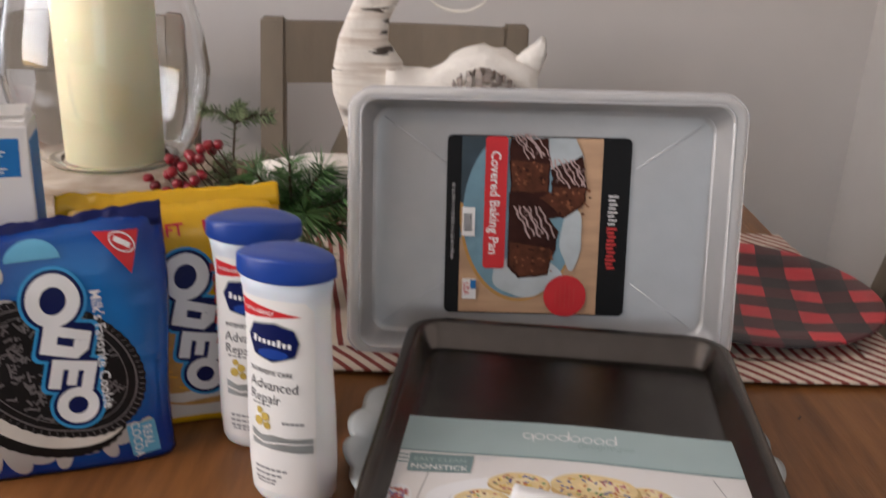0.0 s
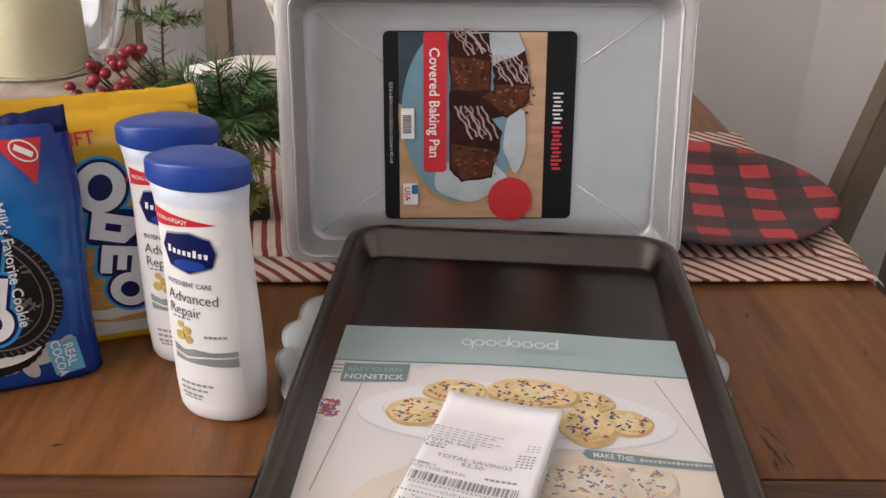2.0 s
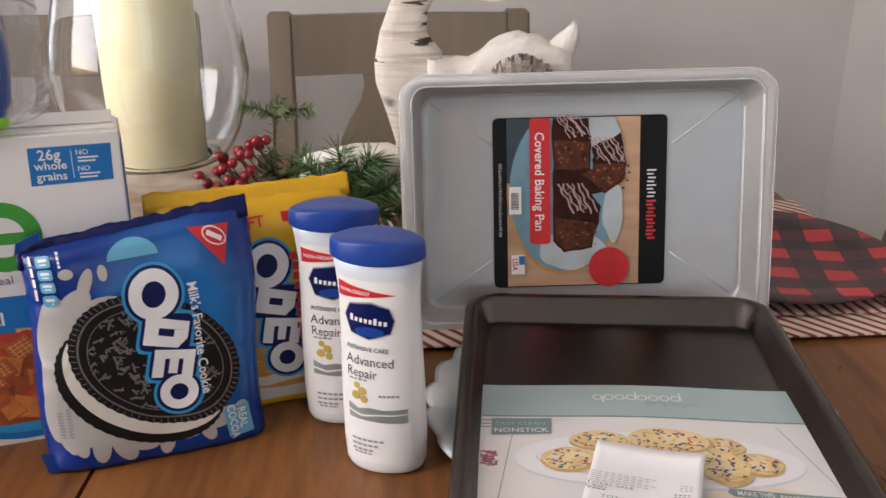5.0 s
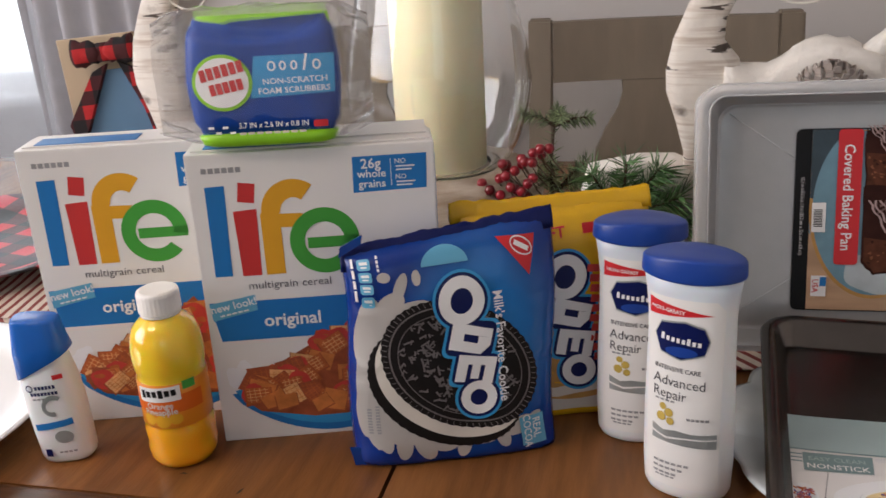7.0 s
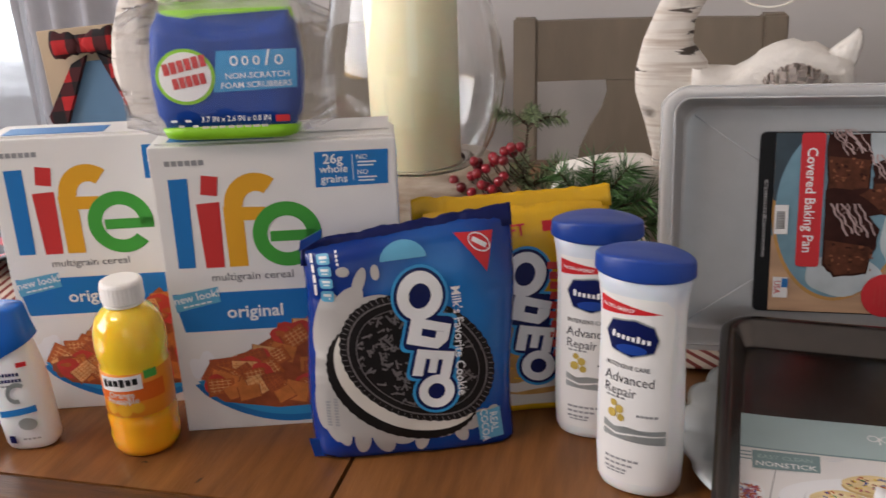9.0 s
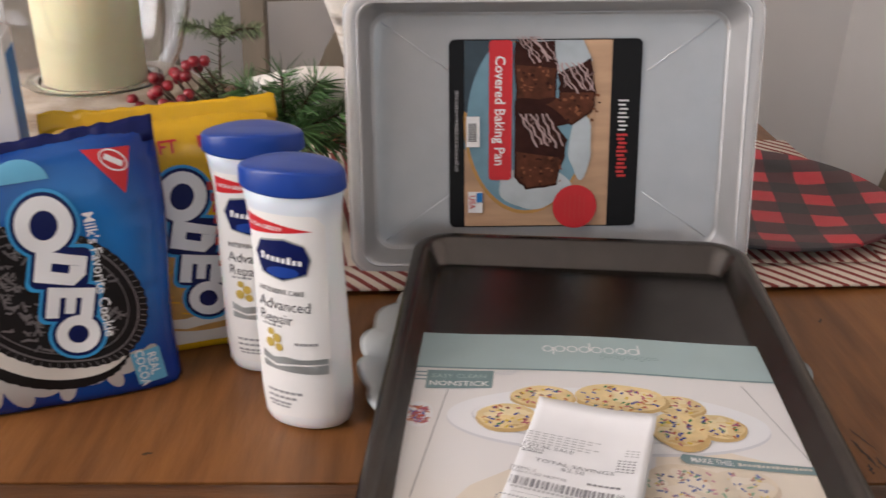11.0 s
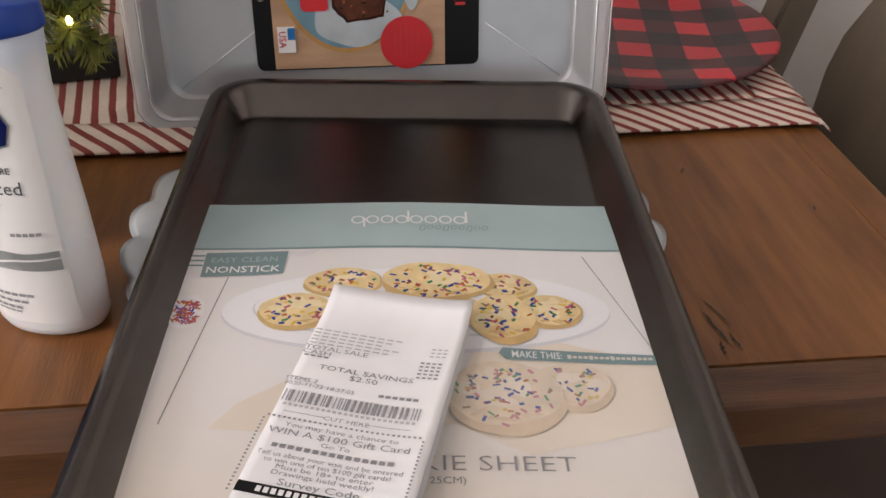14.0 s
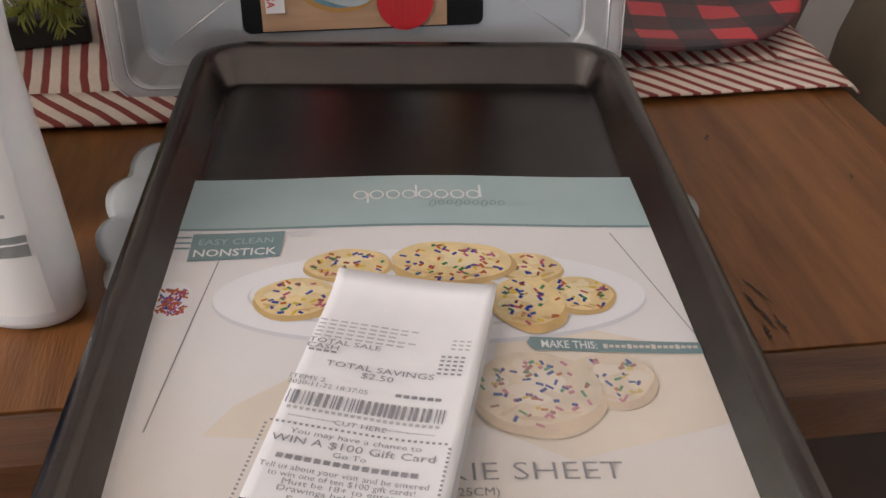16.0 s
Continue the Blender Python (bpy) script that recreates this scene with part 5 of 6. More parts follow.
def fold_bm(W, H, zl, zr, d, seed):
    """A crumpled seam of film lying over along the top of a pack."""
    bm = bmesh.new()
    rings = []
    n = 60
    for i in range(n + 1):
        t = i / n
        x = -W / 2 + W * t

        def nz(k, f):
            return noise.noise(Vector((t * f, k + seed, seed)))
        z = H + zl + (zr - zl) * t + .0022 * nz(0, 9) + .0010 * nz(3, 26)
        y = .003 * nz(1, 5)
        rings.append([(x, y - d, z - .012), (x, y - d * .75 + .0012 * nz(5, 30), z - .005), (x, y - d * .30 + .0016 * nz(6, 22), z + .0005 + .0014 * nz(7, 30)),
                      (x, y - d * .05, z + .0030 + .0018 * nz(8, 18)), (x, y + d * .25, z + .0012), (x, y + d * .6, z - .004 + .0015 * nz(9, 24)), (x, y + d, z - .012)])
    return bridge(bm, rings)


part("crimped_top", fold_bm(.147, .162, -.006, .013, .007, 1), M_NAVY, oreo, "dark blue crimped top fold", smooth=True)
bm = prism([(0, 0), (.017, .006), (.019, .012), (.003, .007)], .002)
part("corner_tab", bm, M_FOIL_B, oreo, m=pose(-.0745, -.006, .154, 0, -8, 0))
bm = prism([(0, 0), (.016, -.001), (.012, .012), (-.003, .014)], .002)
part("corner_tab", bm, M_FOIL_B, oreo, m=pose(-.075, -.008, .0, 0, 0, 0))


def od(name, polys, h, material, label=""):
    return decal(name, polys, ofront, .00035 * h, material, oreo, .006, label)


ro2 = random.Random(17)
od("pale_dome", [(x, z) for x, z in ell(-.0053, .1470, .0160, .0125, 28) if z > .1465], 2, M_LTBLUE)
# milk splash
for x, z, rx, ry, ro_ in ((-.060, .095, .009, .024, -8), (-.055, .062, .013, .050, 0), (-.045, .112, .012, .007, 40), (-.037, .124, .004, .011, -20), (-.030, .110, .013, .0045, 10), (-.042, .100, .016, .013, 0),
                          (-.040, .040, .020, .026, 20), (-.052, .024, .006, .014, 10), (-.038, .017, .006, .013, -8), (-.024, .018, .008, .016, 12), (-.010, .018, .012, .010, -10), (.004, .012, .005, .010, -15),
                          (.018, .018, .012, .007, 0), (.032, .015, .005, .009, 15), (.044, .022, .012, .006, 25), (.056, .027, .005, .003, 30), (-.0635, .042, .005, .02, 0)):
    od("milk_picture", ell(x, z * 1.08, rx, ry * 1.06, 22, ro_), 1.5 + rx * 8, M_MILK)
od("milk_picture", ell(-.047, .1430, .0045, .0042, 18), 1.6, M_MILK)
od("milk_picture", ell(-.0255, .1400, .0030, .006, 14), 1.6, M_MILK)
# the sandwich cookie, drawn at a slant
tilt = -35
CX, CZ = .0015, .0715


def slant(u, v):
    c, s = math.cos(radians(tilt)), math.sin(radians(tilt))
    return (CX + c * u - s * v, CZ + s * u + c * v)


def rim(rx, rz_, k, amp, n=96):
    out = []
    for i in range(n):
        a = 2 * math.pi * i / n
        q = 1 + amp * (1 if i % 2 else -1)
        out.append(slant(rx * q * math.cos(a), rz_ * q * math.sin(a) + k))
    return out


od("cookie_lower", rim(.059, .042, -.014, .008), 2.2, M_CHOC, "dark biscuit picture")
od("cookie_cream", rim(.0575, .041, -.0075, 0), 2.7, M_CREAM, "cream filling picture")
od("cookie_upper", rim(.060, .0425, .003, .008), 3.2, M_CHOC, "dark biscuit picture")
od("cookie_rim_line", [[slant(*p) for p in q] for q in ring(0, .003, .0545, .0385, .0012, 60)], 3.7, M_CHOC2)
od("cookie_rim_line", [[slant(*p) for p in q] for q in ring(0, .003, .0480, .0335, .0007, 60)], 3.7, M_CHOC2)
ticks = []
for i in range(72):
    a = 2 * math.pi * i / 72
    p0, p1 = slant(.0555 * math.cos(a), .0392 * math.sin(a) + .003), slant(.0592 * math.cos(a), .0418 * math.sin(a) + .003)
    dx, dz = (p1[1] - p0[1]) * .09, -(p1[0] - p0[0]) * .09
    ticks.append([(p0[0] - dx, p0[1] - dz), (p1[0] - dx, p1[1] - dz), (p1[0] + dx, p1[1] + dz), (p0[0] + dx, p0[1] + dz)])
tagged(od("cookie_edge_relief", ticks, 3.8, M_CHOC2), kind="stuff")
marks = []
for i in range(150):
    a, q = ro2.uniform(0, 6.28), math.sqrt(ro2.uniform(.02, .72))
    u, v = .0545 * q * math.cos(a), .0385 * q * math.sin(a) + .003
    ln, th = ro2.uniform(.003, .0075), ro2.uniform(0, 180)
    marks.append([slant(*p) for p in quad(u, v, ln, .0014, th)])
    marks.append([slant(*p) for p in quad(u + .0015, v + .0012, ln * .5, .0009, th + 60)])
tagged(od("cookie_relief", marks, 3.8, M_CHOC2), kind="stuff")
# the brand word, running down: rings and blocks, white on navy on pale blue
LOGO = ((.0035, .1210, .0158, .0172), (.0098, .0935, .0142, .0112), (.0140, .0705, .0135, .0100), (.0165, .0490, .0128, .0128))


def brand_word(dec, dx, dz, h, kz=1.0):
    """Two rings and two notched blocks on their navy and pale blue outlines, set a little slanted."""
    c, s = math.cos(radians(-9)), math.sin(radians(-9))

    def at(k, pts):
        x, z = LOGO[k][0] + dx, LOGO[k][1] * kz + dz
        return [(x + c * a - s * b, z + s * a + c * b) for a, b in pts]
    for grow, hh, mt in ((.0042, h, M_SKYBLUE), (.0022, h + .5, M_NAVY)):
        for k, (x, z, rx, ry) in enumerate(LOGO):
            dec("logo_outline", at(k, ell(0, 0, rx + grow, ry + grow, 32)) if k in (0, 3) else at(k, rrect(2 * (rx + grow), 2 * (ry + grow), .005, 4)), hh + k * .05, mt)
    for k in (0, 3):
        x, z, rx, ry = LOGO[k]
        dec("logo_ring", [at(k, q) for q in ring(0, 0, rx, ry, rx * .52, 32)], h + 1.0, M_WHITE)
    x, z, rx, ry = LOGO[1]
    for pts in ([(-rx, ry), (rx, ry * .7), (rx, ry * .15), (-rx, ry * .35)], [(-rx, ry * .35), (-rx * .35, ry * .30), (-rx * .35, -ry * .2), (-rx, -ry * .1)], [(rx * .35, ry * .2), (rx, ry * .15), (rx, -ry * .35), (rx * .35, -ry * .3)],
                [(-rx, -ry * .1), (rx, -ry * .35), (rx * .6, -ry * .95), (-rx, -ry * .8)]):
        dec("logo_block", at(1, pts), h + 1.0, M_WHITE)
    x, z, rx, ry = LOGO[2]
    for pts in ([(-rx, ry), (rx, ry), (rx, ry * .35), (-rx, ry * .35)], [(-rx, ry * .35), (-rx * .45, ry * .35), (-rx * .45, -ry), (-rx, -ry)], [(-rx * .22, ry * .35), (rx * .22, ry * .35), (rx * .22, -ry * .7), (-rx * .22, -ry * .7)], [(rx * .45, ry * .35), (rx, ry * .35), (rx, -ry), (rx * .45, -ry)]):
        dec("logo_block", at(2, pts), h + 1.0, M_WHITE)


brand_word(od, 0, 0, 4.3)
od("pack_writing", text_polys("Milk's Favorite Cookie", .0092, "CENTER", -85, .0318, .0855, .98, .012), 5.4, M_WHITE)
od("red_triangle", [(.0309, .1585), (.0580, .1560), (.0510, .1340)], 2.5, M_RED)
od("white_oval", ring(.0475, .1512, .0082, .0048, .0008, 24, -30), 3, M_WHITE)
od("white_bar", quad(.0475, .1512, .0105, .0028, -30), 3, M_WHITE)
for k in range(4):
    od("fact_panel", rrect(.0085, .0085, .0018, 3, -.0585, .1540 - k * .0100), 3, M_LTBLUE)
    od("fact_writing", quad(-.0585, .1552 - k * .0100, .0052, .0022), 3.5, M_WHITE)
    od("fact_writing", quad(-.0585, .1522 - k * .0100, .0040, .0012), 3.5, M_WHITE)
    od("fact_bar", quad(-.0495, .1585 - k * .003, .0015, .0022), 3, M_WHITE)
    od("fact_bar", quad(-.0660, .1555 - k * .0090, .0016, .0074), 3, M_WHITE)
od("pale_label", quad(.0535, .0185, .0175, .0235, 4), 4.2, M_LTBLUE)
od("label_writing", text_polys("REAL", .0078, "CENTER", -88, .0565, .0195, .95, .012), 4.8, M_WHITE)
od("label_writing", text_polys("COCOA", .0078, "CENTER", -88, .0497, .0180, .92, .012), 4.8, M_WHITE)
od("small_writing", [quad(-.0600, .046 - k * .0022, .0030, .0014) for k in range(9)], 2.4, M_INK2)
od("small_writing", [quad(-.0545, .048 - k * .0022, .0028, .0014) for k in range(10)], 2.4, M_INK2)

PG = pose(-.1570, .5700, T + .0005, -3.0, 0, 17)
gold, gfront = cookie_pack(PG, "yellow film cookie pack with a golden sandwich cookie picture", .146, .165, .038, M_FOIL_Y, .003, 9)
part("crimped_top", fold_bm(.148, .166, .002, .005, .0065, 4), M_FOIL_Y, gold, "yellow crimped top fold", smooth=True)


def gd(name, polys, h, material):
    return decal(name, polys, gfront, .00035 * h, material, gold, .006)


gd("cream_panel", [(-.066, .006), (.066, .006), (.066, .022), (.02, .030), (-.066, .026)], 1, M_CREAM)
gd("cookie_picture", ell(.004, .052, .056, .036, 48, -12), 1.5, M_GOLDB)
gd("cookie_picture", [(-.05, .03), (.0, .018), (.05, .024), (.056, .035), (.0, .026)], 2, M_CREAM)
gd("cookie_relief", [quad(ro2.uniform(-.04, .046), ro2.uniform(.03, .08), .007, .0012, ro2.uniform(0, 180)) for _ in range(60)], 2.2, M_YELLOW)
brand_word(gd, .0015, -.0105, 3, 1.035)
for k in range(10):
    gd("slogan_shape", quad(.0262 + k * .0008, .1200 - k * .0078, .0095 if k in (0, 5, 7) else .0075, .0058, -5), 4, M_STRAW)
gd("pack_writing", text_polys("LIFT", .0115, "CENTER", 2, -.0040, .1480, 1.0, .015), 3, M_RED)
gd("red_corner", [(-.066, .004), (-.03, .004), (-.05, .016)], 2, M_STRAW)
gd("red_corner", [(.03, .006), (.06, .006), (.045, .014)], 2, M_STRAW)
gd("red_corner", quad(.030, .1500, .022, .007, 2), 2, M_RED)

# ---- lotion bottles ----
def lotion(m, label):
    c = thing("lotion_bottle", label, "bottle", m, "lotion bottles")
    secs = [(0, .0235, .0150), (.0015, .0262, .0172), (.006, .0284, .0190), (.025, .0294, .0200), (.060, .0290, .0196), (.098, .0277, .0180), (.122, .0274, .0170), (.137, .0288, .0166), (.1465, .0303, .0168), (.1472, .0293, .0158)]

    def hw(z):
        for (z0, a0, b0), (z1, a1, b1) in zip(secs, secs[1:]):
            if z <= z1:
                t = (z - z0) / (z1 - z0)
                return a0 + (a1 - a0) * t, b0 + (b1 - b0) * t
        return secs[-1][1:]
    part("bottle_body", loft(secs, 56, 2.1), M_PLASTW, c, smooth=True)
    bm = bmesh.new()
    rings = []
    def crown(x):
        return .0026 * (1 - (x / .031) ** 2)
    for z, a, b, k in ((.1474, .0306, .0170, 0), (.1480, .0314, .0177, 0), (.1495, .0315, .0178, 0), (.1565, .0310, .0174, .9), (.1574, .0304, .0169, 1), (.1577, .0290, .0158, 1.05), (.1577, .020, .011, 1.15), (.1576, .010, .005, 1.2), (.1575, .0005, .0003, 1.22)):
        rings.append([(x, y, z + k * crown(x) - (.0016 * (1 - (x / .0325) ** 2) if k == 0 else 0)) for x, y in superell(a * 1.03, b * 1.04, 56, 1.95)])
    part("cap", bridge(bm, rings), M_CAPB, c, "blue domed flip cap", smooth=True)

    def surf(u, v):
        a, b = hw(v)
        t = min(.985, abs(u) / a)
        return Vector((u, -b * (1 - t ** 2.1) ** .476, v))

    def d(name, polys, h, material, label=""):
        up = [polys] if not isinstance(polys[0][0], (tuple, list)) else polys
        if name != "front_label":
            up = [[(x, z * 1.01 + (.0115 if z > .025 else .005)) for x, z in q] for q in up]
        return decal(name, up, surf, .0003 * h, material, c, .004, label)

    d("front_label", [(-.0240, .010), (.0225, .010), (.0225, .130), (.018, .1355), (-.0240, .1365)], 1, M_LABEL, "white printed front label")
    d("red_flash", [(-.0235, .1215), (.0165, .1145), (-.0235, .1110)], 2, M_RED)
    d("flash_writing", text_polys("NON-GREASY", .0034, "LEFT", -3, -.0215, .1163, 1, .01), 3, M_WHITE)
    def hexa(g):
        return [(-.0185 - g, .1000), (-.0150, .1075 + g), (.0, .1092 + g), (.0115, .1058 + g), (.0142 + g, .0985), (.0120, .0905 - g), (-.002, .0862 - g), (-.0150, .0895 - g)]
    d("logo_panel", hexa(.0010), 2, M_SILVER)
    d("logo_panel", hexa(0), 3, M_NAVY)
    d("logo_panel", ell(-.002, .0908, .010, .0032, 24), 3.5, M_CAPB)
    for k in range(8):
        d("logo_bar", quad(-.0135 + k * .0032, .0988 + (.0006 if k in (0, 5) else 0) - k * .0003, .0020, .0042 if k in (0, 5) else .0028, -4), 4.5, M_WHITE)
    d("label_writing", text_polys("INTENSIVE CARE", .0041, "LEFT", -2, -.0185, .0795, .95, .01), 2, M_INK)
    d("label_writing", text_polys("Advanced", .0090, "LEFT", -2, -.0195, .0715, .93), 2, M_INK)
    d("label_writing", text_polys("Repair", .0090, "LEFT", -2, -.0190, .0630, .93), 2, M_INK)
    d("small_writing", [quad(-.0165 + k * .0034, .0577, .0026, .0012) for k in range(4)], 2, M_INK2)
    for x, z, r in ((-.0125, .0535, .0022), (-.0085, .0500, .0028), (-.0135, .0465, .0030), (-.0075, .0445, .0025)):
        d("drop_picture", ell(x, z, r, r, 18), 2.5, M_GOLD)
    d("label_writing", [quad(.004 + k * .0028, .0478, .0022, .0016) for k in range(5)], 2, M_INK2)
    d("silver_panel", [(-.0195, .0405), (-.012, .0375), (-.004, .0390), (.006, .0380), (.0210, .0385), (.0210, .0285), (-.0195, .0300)], 2, M_SILVER)
    d("silver_panel", [(-.0195, .0360), (-.010, .0335), (.002, .0350), (.0210, .0352), (.0210, .0344), (.002, .0340), (-.010, .0322), (-.0195, .0345)], 2.6, M_LABEL)
    for j in range(3):
        d("small_writing", [quad(-.0165 + k * .0040, .0215 - j * .0038, .0031, .0016) for k in range(6 - j)], 2, M_INK2)
    d("small_writing", [quad(-.0155 + k * .0034, .0085 + .0030, .0026, .0012) for k in range(4)], 2, M_INK2)
    return c


lot = lotion(pose(-.0588, .4800, T + .0006, 0, -1.0, -16) @ Matrix.Diagonal((.985, .985, 1.05, 1)), "white lotion bottle with a blue cap and printed label")
copy_thing(lot, pose(-.0925, .5430, T + .0004, 0, -.6, 0))

# ---- candle in a glass hurricane on a log base ----
CXY = (-.303, .858)
log = lathe([(.060, 0), (.098, .002), (.104, .012), (.100, .030), (.106, .045), (.101, .062), (.105, .078), (.100, .092), (.090, .100), (.001, .1005)], 72, wob=lambda a: 1 + .025 * math.sin(3 * a) + .018 * math.sin(7 * a + 1) + .008 * math.sin(23 * a))
tagged(part("log_pedestal", log, M_LOG, smooth=True, m=pose(*CXY, T + .005) @ Matrix.Diagonal((1, 1, 1.08, 1))), "whitewashed rough wooden log pedestal under the hurricane", "candle stand")
candle = thing("pillar_candle", "thick ivory wax pillar candle inside the glass", "candle", pose(*CXY, T + .1165))
part("wax", lathe([(.044, 0), (.0475, .0015), (.0475, .205), (.045, .209), (.030, .207), (.001, .205)], 64), M_CANDLE, candle, smooth=True)
tube("wick", [(0, 0, .205), (.001, 0, .213), (.004, 0, .221)], .0012, M_BLACK, candle, "burnt black wick")
glass = lathe([(.052, 0), (.060, .0008), (.070, .008), (.082, .030), (.092, .065), (.0945, .090), (.090, .125), (.080, .165), (.074, .195), (.075, .225), (.081, .250),
               (.0828, .2505), (.0772, .225), (.0762, .195), (.0822, .165), (.0922, .125), (.0967, .090), (.0942, .065), (.0842, .030), (.072, .007), (.060, -.0012), (.052, -.0016)][::-1], 72, False, False)
hurricane = thing("glass_hurricane", "clear bulging glass hurricane around the candle", "candle holder", pose(*CXY, T + .116))
for _o in (part("glass_body", glass, M_GLASS, hurricane, smooth=True),
           part("foot", lathe([(.050, -.0018), (.061, -.0014), (.0635, .0008), (.061, .0026), (.052, .0022)], 64, False, False), M_GLASS, hurricane, "thick glass foot ring", smooth=True)):
    _o.visible_shadow = False

# ---- birch deer figures ----
def deer(m, label, lower=True):
    """A lying bark deer as one plain mesh: folded legs, fluffy body, tail and a tall neck."""
    bm = bmesh.new()

    def limb(pts, mi):
        ps = [Vector((x, 0, z)) for x, z, *_ in pts]
        rings = []
        for i, p in enumerate(ps):
            dd = (ps[min(i + 1, len(ps) - 1)] - ps[max(i - 1, 0)]).normalized()
            a = Vector((0, 1, 0))
            b = dd.cross(a).normalized()
            rx, ry = pts[i][2], pts[i][3]
            amp = .0075 if mi else .0018
            rings.append([p + b * rx * math.copysign(abs(math.cos(t)) ** .7, math.cos(t)) + a * ry * math.copysign(abs(math.sin(t)) ** .5, math.sin(t)) + Vector((0, 0, amp * noise.noise((p + b * math.cos(t) * .05 + a * math.sin(t) * .04) * 55))) for t in (2 * math.pi * k / 24 for k in range(24))])
        k = len(bm.faces)
        bridge(bm, rings)
        bm.faces.ensure_lookup_table()
        for f in bm.faces[k:]:
            f.material_index = mi
    limb([(-.034, .0, .016, .014), (-.036, .06, .017, .014), (-.035, .115, .017, .014), (-.031, .145, .020, .015), (-.033, .175, .026, .016), (-.036, .205, .033, .017), (-.038, .225, .032, .017), (-.042, .248, .022, .016),
          (-.036, .272, .0175, .015), (-.027, .290, .0175, .015), (-.020, .325, .018, .015), (-.028, .35, .02, .015), (-.05, .36, .016, .013), (-.075, .355, .009, .008)], 0)
    body = []
    for i in range(15):
        t = i / 14
        x = -.02 + .134 * t
        back = .233 - .010 * math.sin(min(1, t / .4) * 3.14) + .014 * math.sin(max(0, (t - .3) / .7) * 3.14) ** 1.3 - .006 * max(0, t - .85) / .15
        body.append((x, .185, back - .185, .024))
    if lower:
        limb(body, 1)
        limb([(.100, .225, .014, .01), (.110, .238, .011, .009), (.116, .248, .007, .006), (.118, .256, .002, .002)], 1)
    limb([(.10, .18, .03, .015), (.105, .12, .024, .014), (.10, .04, .016, .012), (.10, 0, .015, .012)], 0)
    if lower:
        limb([(-.03, .112, .018, .014), (-.06, .116, .022, .018), (-.09, .117, .025, .02), (-.122, .112, .026, .02), (-.130, .08, .022, .018), (-.128, .03, .018, .015), (-.128, 0, .018, .015)], 1)
    o = part("deer_figure", bm, M_BIRCH, smooth=True, m=m)
    o.data.materials.append(M_FUR)
    return tagged(o, label, "figurine", "deer figurines")


deer(pose(-.006, .795, T + .003), "white birch bark deer figurine lying behind the baking pan")
deer(pose(-.5775, .857, T + .005), "white birch bark deer figurine behind the cereal boxes", False)
cone = thing("pine_cone", "dusty grey-brown pine cone tucked on the deer's back", "pine cone", pose(.060, .764, T + .220))
rk = random.Random(2)
for i in range(70):
    a, t = i * 2.4, i / 69
    r = .021 * math.sin(math.pi * (.12 + .85 * t)) ** .8
    bm = box_bm(-.0034, .0034, -.0008, .0008, -.0032, .0032, .0006, 1)
    part("scale", bm, M_CONE, cone, m=Matrix.Translation((r * math.cos(a) * 1.25, r * math.sin(a) * .8, (t - .5) * .026)) @ Euler((radians(50 - 60 * t), rk.uniform(-.3, .3), a + 1.57)).to_matrix().to_4x4())
for x, y, z, r in ((.034, .788, 1.046, .026), (-.553, .82, 1.052, .022)):
    for k in (0, 1):
        tagged(tube("cord_loop", [(x + (r - .004 * k) * math.cos(a), y + .004 * math.sin(2 * a), z + (r * .62 - .003 * k) * math.sin(a) + .007 * k) for a in (6.283 * i / 28 for i in range(29))], .0011, M_CORD), "thin looped white cord on the deer's neck", "cord")

# ---- plaid-bow board ----
bb = thing("bow_board", "pale wooden board with a blue-grey panel and a plaid bow", "decoration", pose(-.690, .874, T + .006, -4, -4, 10))
part("board", box_bm(-.050, .040, 0, .012, 0, .252, .002), M_BOARD, bb)
part("panel", prism([(-.040, .06), (.045, .06), (.052, .165), (.028, .213), (-.006, .213), (-.044, .160)], .006), M_SLATE, bb, "blue-grey house-shaped panel", m=pose(.004, -.006, 0))
part("scarf", prism([(-.012, .212), (.006, .220), (-.030, .150), (-.044, .125), (-.052, .155)], .008), M_PLAIDCLOTH, bb, "red and black plaid scarf tail", m=pose(.004, -.013, 0))
part("scarf", prism([(.020, .222), (.034, .214), (.060, .155), (.050, .120), (.040, .168)], .008), M_PLAIDCLOTH, bb, "red and black plaid scarf tail", m=pose(.004, -.013, 0))
for s in (-1, 1):
    bm = bmesh.new()
    rings = []
    for i in range(7):
        x = s * (.003 + .032 * i / 6)
        hh = .009 + .007 * (i / 6) ** .6
        rings.append([(x, .010 * math.cos(t) - .014, .234 + hh * math.sin(t) + .002 * math.sin(i * 2 + t * 2)) for t in (6.283 * k / 16 for k in range(16))])
    part("bow_loop", bridge(bm, rings), M_PLAIDCLOTH, bb, "red and black plaid bow loop", smooth=True, m=pose(.012, -.006, 0))
part("bow_knot", loft([(.223, .007, .008), (.226, .009, .012), (.240, .009, .012), (.244, .007, .008)], 20, 3), M_PLAIDCLOTH, bb, smooth=True, m=pose(.012, -.016, 0))

# ---- greenery: twigs, needles and berries ----
rg = random.Random(31)


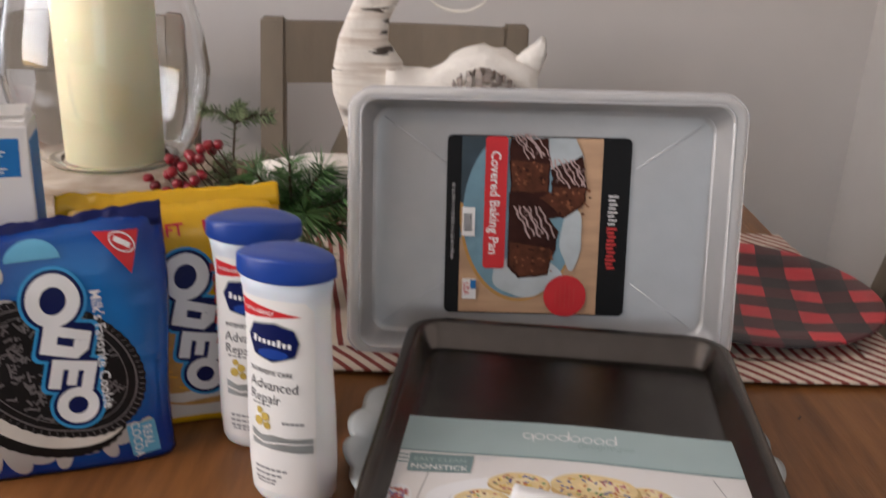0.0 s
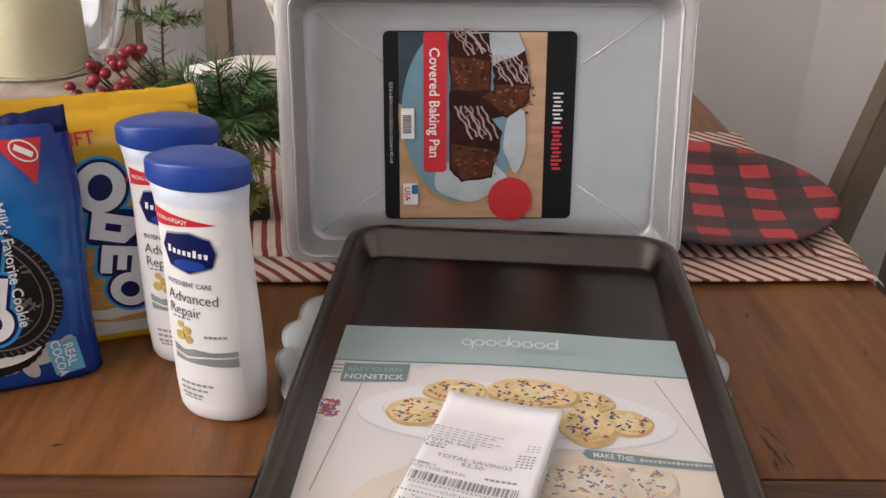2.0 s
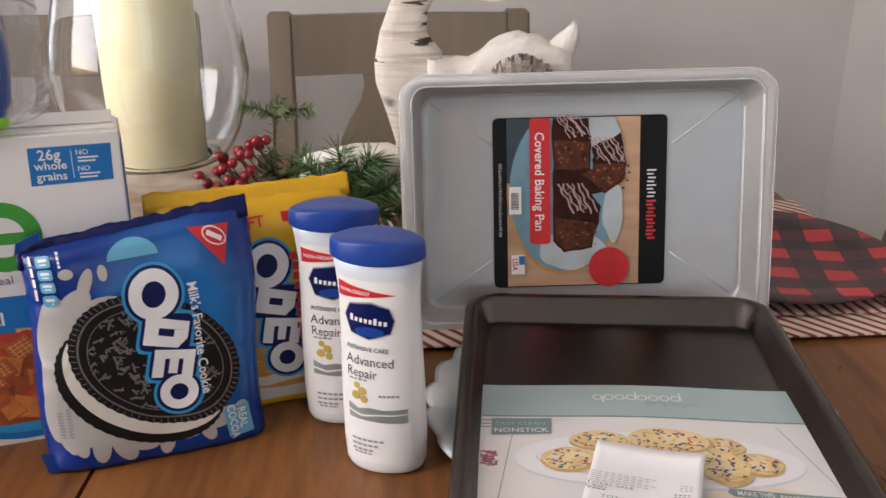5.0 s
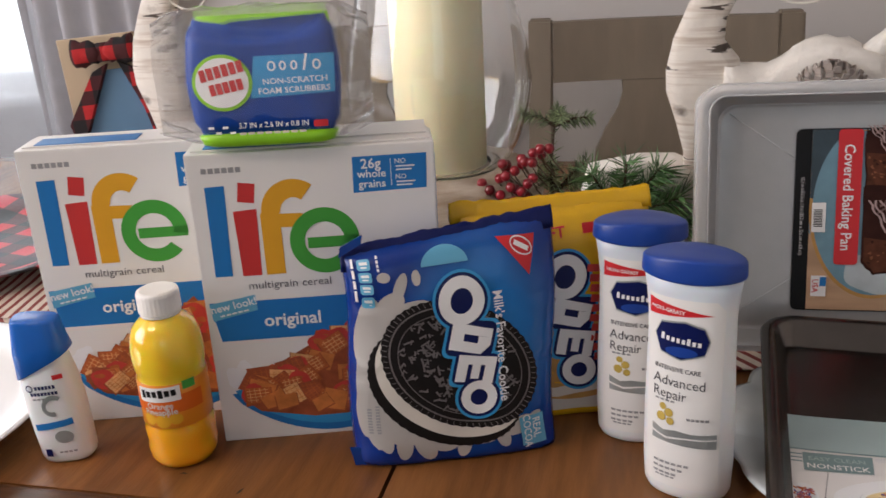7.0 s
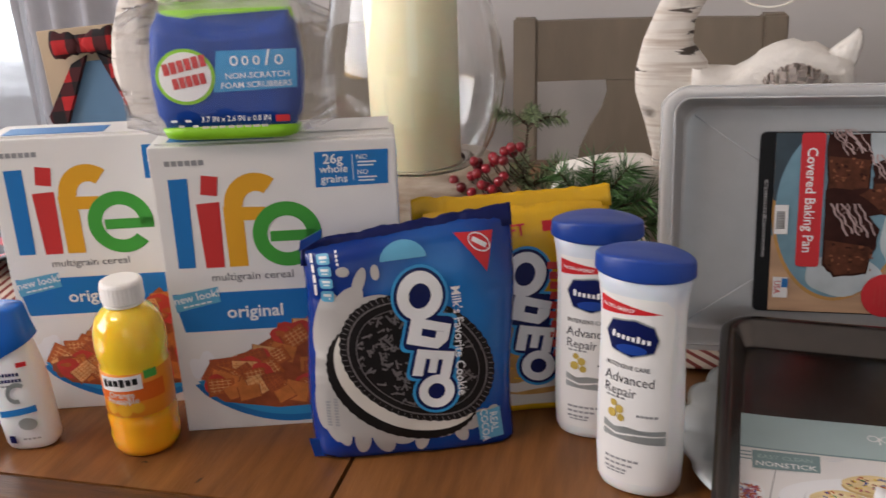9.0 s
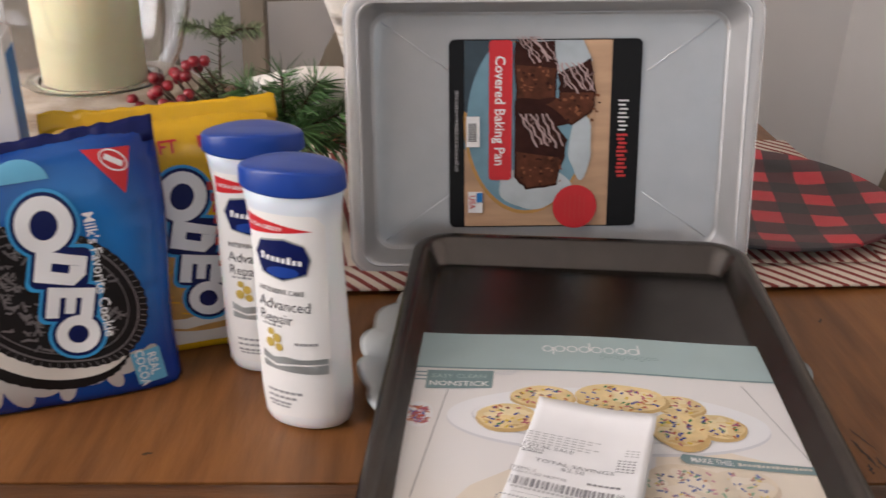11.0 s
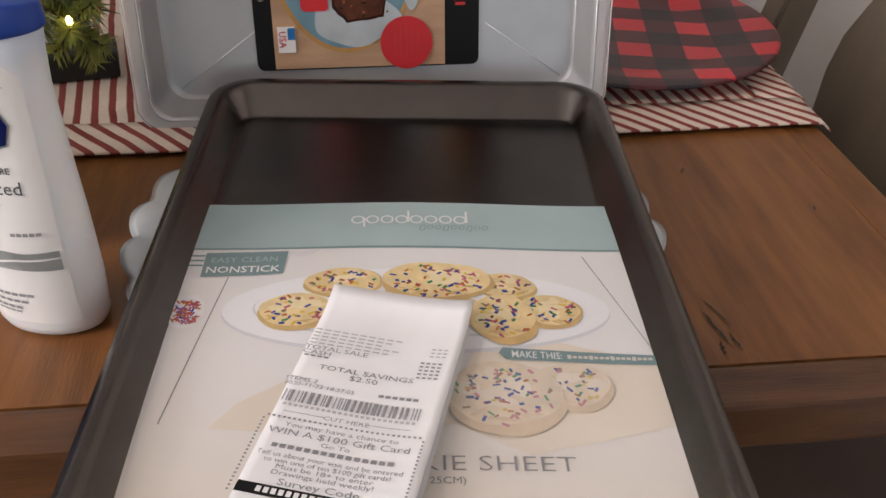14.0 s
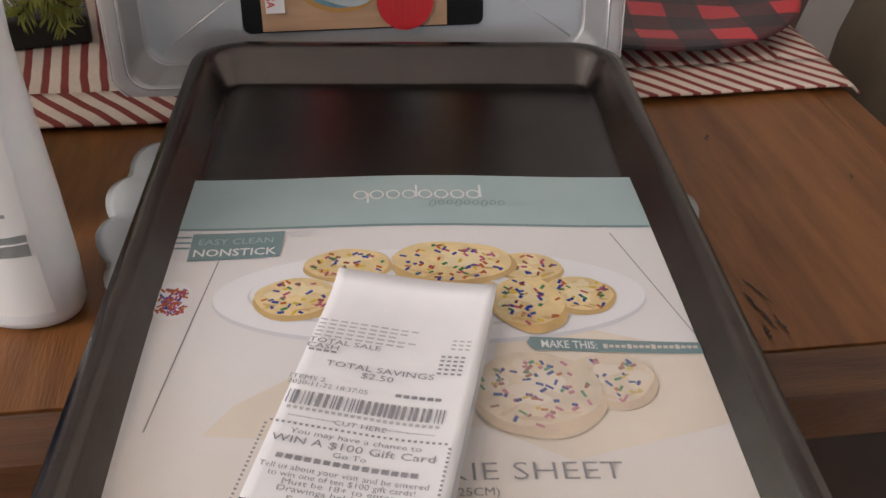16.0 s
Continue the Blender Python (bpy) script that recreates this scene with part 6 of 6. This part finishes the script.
def sprig(base, pts, needle, ln, count, spread, label, needle_w=.00065):
    """A wired twig with its needles in one mesh of stuff."""
    c = thing("pine_sprig", label, "pine sprig", pose(base[0] - .004, base[1] - (.017 if base[1] > .84 else 0), base[2]), "pine sprigs")
    tube("twig", pts, .0022, M_TWIG, c, r1=.0010)
    bm = bmesh.new()
    ps = [Vector(p) for p in pts]
    for _ in range(count):
        t = rg.uniform(.12, 1) * (len(ps) - 1)
        i = min(int(t), len(ps) - 2)
        p = ps[i].lerp(ps[i + 1], t - i)
        d = (ps[i + 1] - ps[i]).normalized()
        q = Vector((rg.gauss(0, 1), rg.gauss(0, 1), rg.gauss(0, 1))).normalized()
        w = (d * (1 - spread) + (q - d * q.dot(d)).normalized() * (.55 + spread)).normalized()
        l = ln * rg.uniform(.6, 1.1)
        a = w.orthogonal().normalized() * needle_w
        b = w.cross(a).normalized() * needle_w
        mid, tip = p + w * l * .55 + Vector((0, 0, -l * .04)), p + w * l + Vector((0, 0, -l * .12))
        r0 = [bm.verts.new(p + x * .6) for x in (a, b, -a - b)]
        r1 = [bm.verts.new(mid + x) for x in (a, b, -a - b)]
        tp = bm.verts.new(tip)
        for k in range(3):
            bm.faces.new((r0[k], r0[(k + 1) % 3], r1[(k + 1) % 3], r1[k]))
            bm.faces.new((r1[k], r1[(k + 1) % 3], tp))
    o = part("needles", bm, needle, c)
    o["kind"] = "stuff"
    return c


sprig((-.186, .895, T + .01), [(0, 0, 0), (.004, 0, .06), (.002, -.004, .11), (.006, -.006, .150)], M_NEEDLE2, .016, 60, .5, "frosted pine twig standing by the candle")
for dx, dy, dz in ((-.034, .0, .004), (.038, -.004, .002), (.008, -.022, .008), (.0, .02, .004)):
    sprig((-.180, .889, T + .160), [(0, 0, -.006), (dx * .5, dy * .5, dz), (dx, dy, dz + .002)], M_NEEDLE2, .013, 120, .45, "flat frosted pine tuft on the twig top")
for bx_, by_, bz_, dx, dy, dz in ((-.175, .865, .09, .03, -.01, .035), (-.165, .86, .085, -.03, -.012, .03), (-.17, .855, .10, .035, -.02, .012), (-.18, .86, .085, .0, -.02, .045)):
    sprig((bx_, by_, T + bz_), [(0, 0, 0), (dx * .5, dy * .5, dz * .6), (dx, dy, dz)], M_NEEDLE2, .017, 130, .4, "frosted pale green pine tuft")
for dx, dy, dz in ((-.028, -.022, .052), (.004, -.024, .064), (.034, -.022, .058), (.052, -.02, .030), (-.048, -.02, .022), (.02, -.034, .02), (.06, -.01, .0), (-.02, -.03, .0)):
    sprig((-.108, .775, T + .085), [(0, 0, 0), (dx * .5, dy * .5, dz * .55), (dx, dy, dz)], M_NEEDLE, .030, 150, .30, "dark green pine sprig", .00070)
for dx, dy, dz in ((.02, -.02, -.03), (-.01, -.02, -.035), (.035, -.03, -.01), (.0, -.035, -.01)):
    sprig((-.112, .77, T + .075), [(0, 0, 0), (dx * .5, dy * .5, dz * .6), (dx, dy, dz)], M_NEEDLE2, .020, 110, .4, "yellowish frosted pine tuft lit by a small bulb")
# tuft next to the bulb; the bulb's warm light is painted into it
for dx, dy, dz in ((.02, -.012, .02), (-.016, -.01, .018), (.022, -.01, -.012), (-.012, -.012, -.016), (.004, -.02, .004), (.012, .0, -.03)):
    sprig((-.093, .742, T + .052), [(0, 0, 0), (dx * .5, dy * .5, dz * .6), (dx, dy, dz)], M_NEEDLE_LIT, .014, 90, .45, "pine tuft coloured yellow-green as if lit by a small bulb")
tagged(part("fairy_bulb", lathe([(.001, 0), (.0022, .001), (.0024, .003), (.001, .006)], 12), M_GLOW, smooth=True, m=pose(-.092, .722, T + .060)), "tiny warm glowing bulb in the greenery", "light bulb")
tagged(part("battery_box", box_bm(-.03, .03, -.016, .016, 0, .02, .003), M_BLACKBOX, m=pose(-.105, .765, T + .005, 0, 0, 12)), "small black plastic battery box on the runner", "battery box")
tagged(part("battery_box", box_bm(-.03, .03, -.012, .012, 0, .014, .003), M_BLACKBOX, m=pose(-.02, .80, T + .005, 0, 0, 5)), "black plastic foot on the runner", "battery box")
clusters = [(-.275, .79, .118), (-.262, .792, .114), (-.247, .79, .121), (-.238, .79, .116), (-.228, .79, .124), (-.222, .80, .138), (-.232, .795, .134), (-.215, .80, .150), (-.206, .80, .156), (-.198, .80, .160),
            (-.212, .79, .128), (-.252, .785, .108), (-.24, .785, .103), (-.222, .785, .112), (-.285, .785, .108), (-.298, .785, .110), (-.207, .795, .148), (-.218, .79, .120), (-.255, .8, .125), (-.234, .8, .145)]
clusters += [(x + rg.uniform(-.010, .010), y + rg.uniform(.002, .014), z + rg.uniform(-.010, .004)) for x, y, z in clusters]
for x, y, z in clusters:
    c = thing("berry", "glossy dark red berry on a wired stem", "berry", pose(x + .008 + rg.uniform(-.002, .002), y - .008, T + z - .010), "berries")
    part("fruit", lathe([(.0004, -.0052), (.0034, -.0042), (.0052, -.0008), (.0050, .0017), (.0034, .0042), (.0005, .0050)], 16), M_BERRY, c, smooth=True)
    tube("stem", [(0, 0, -.005), (.004, .006, -.015), (.012, .02, -.03)], .0008, M_TWIG, c, n=5)
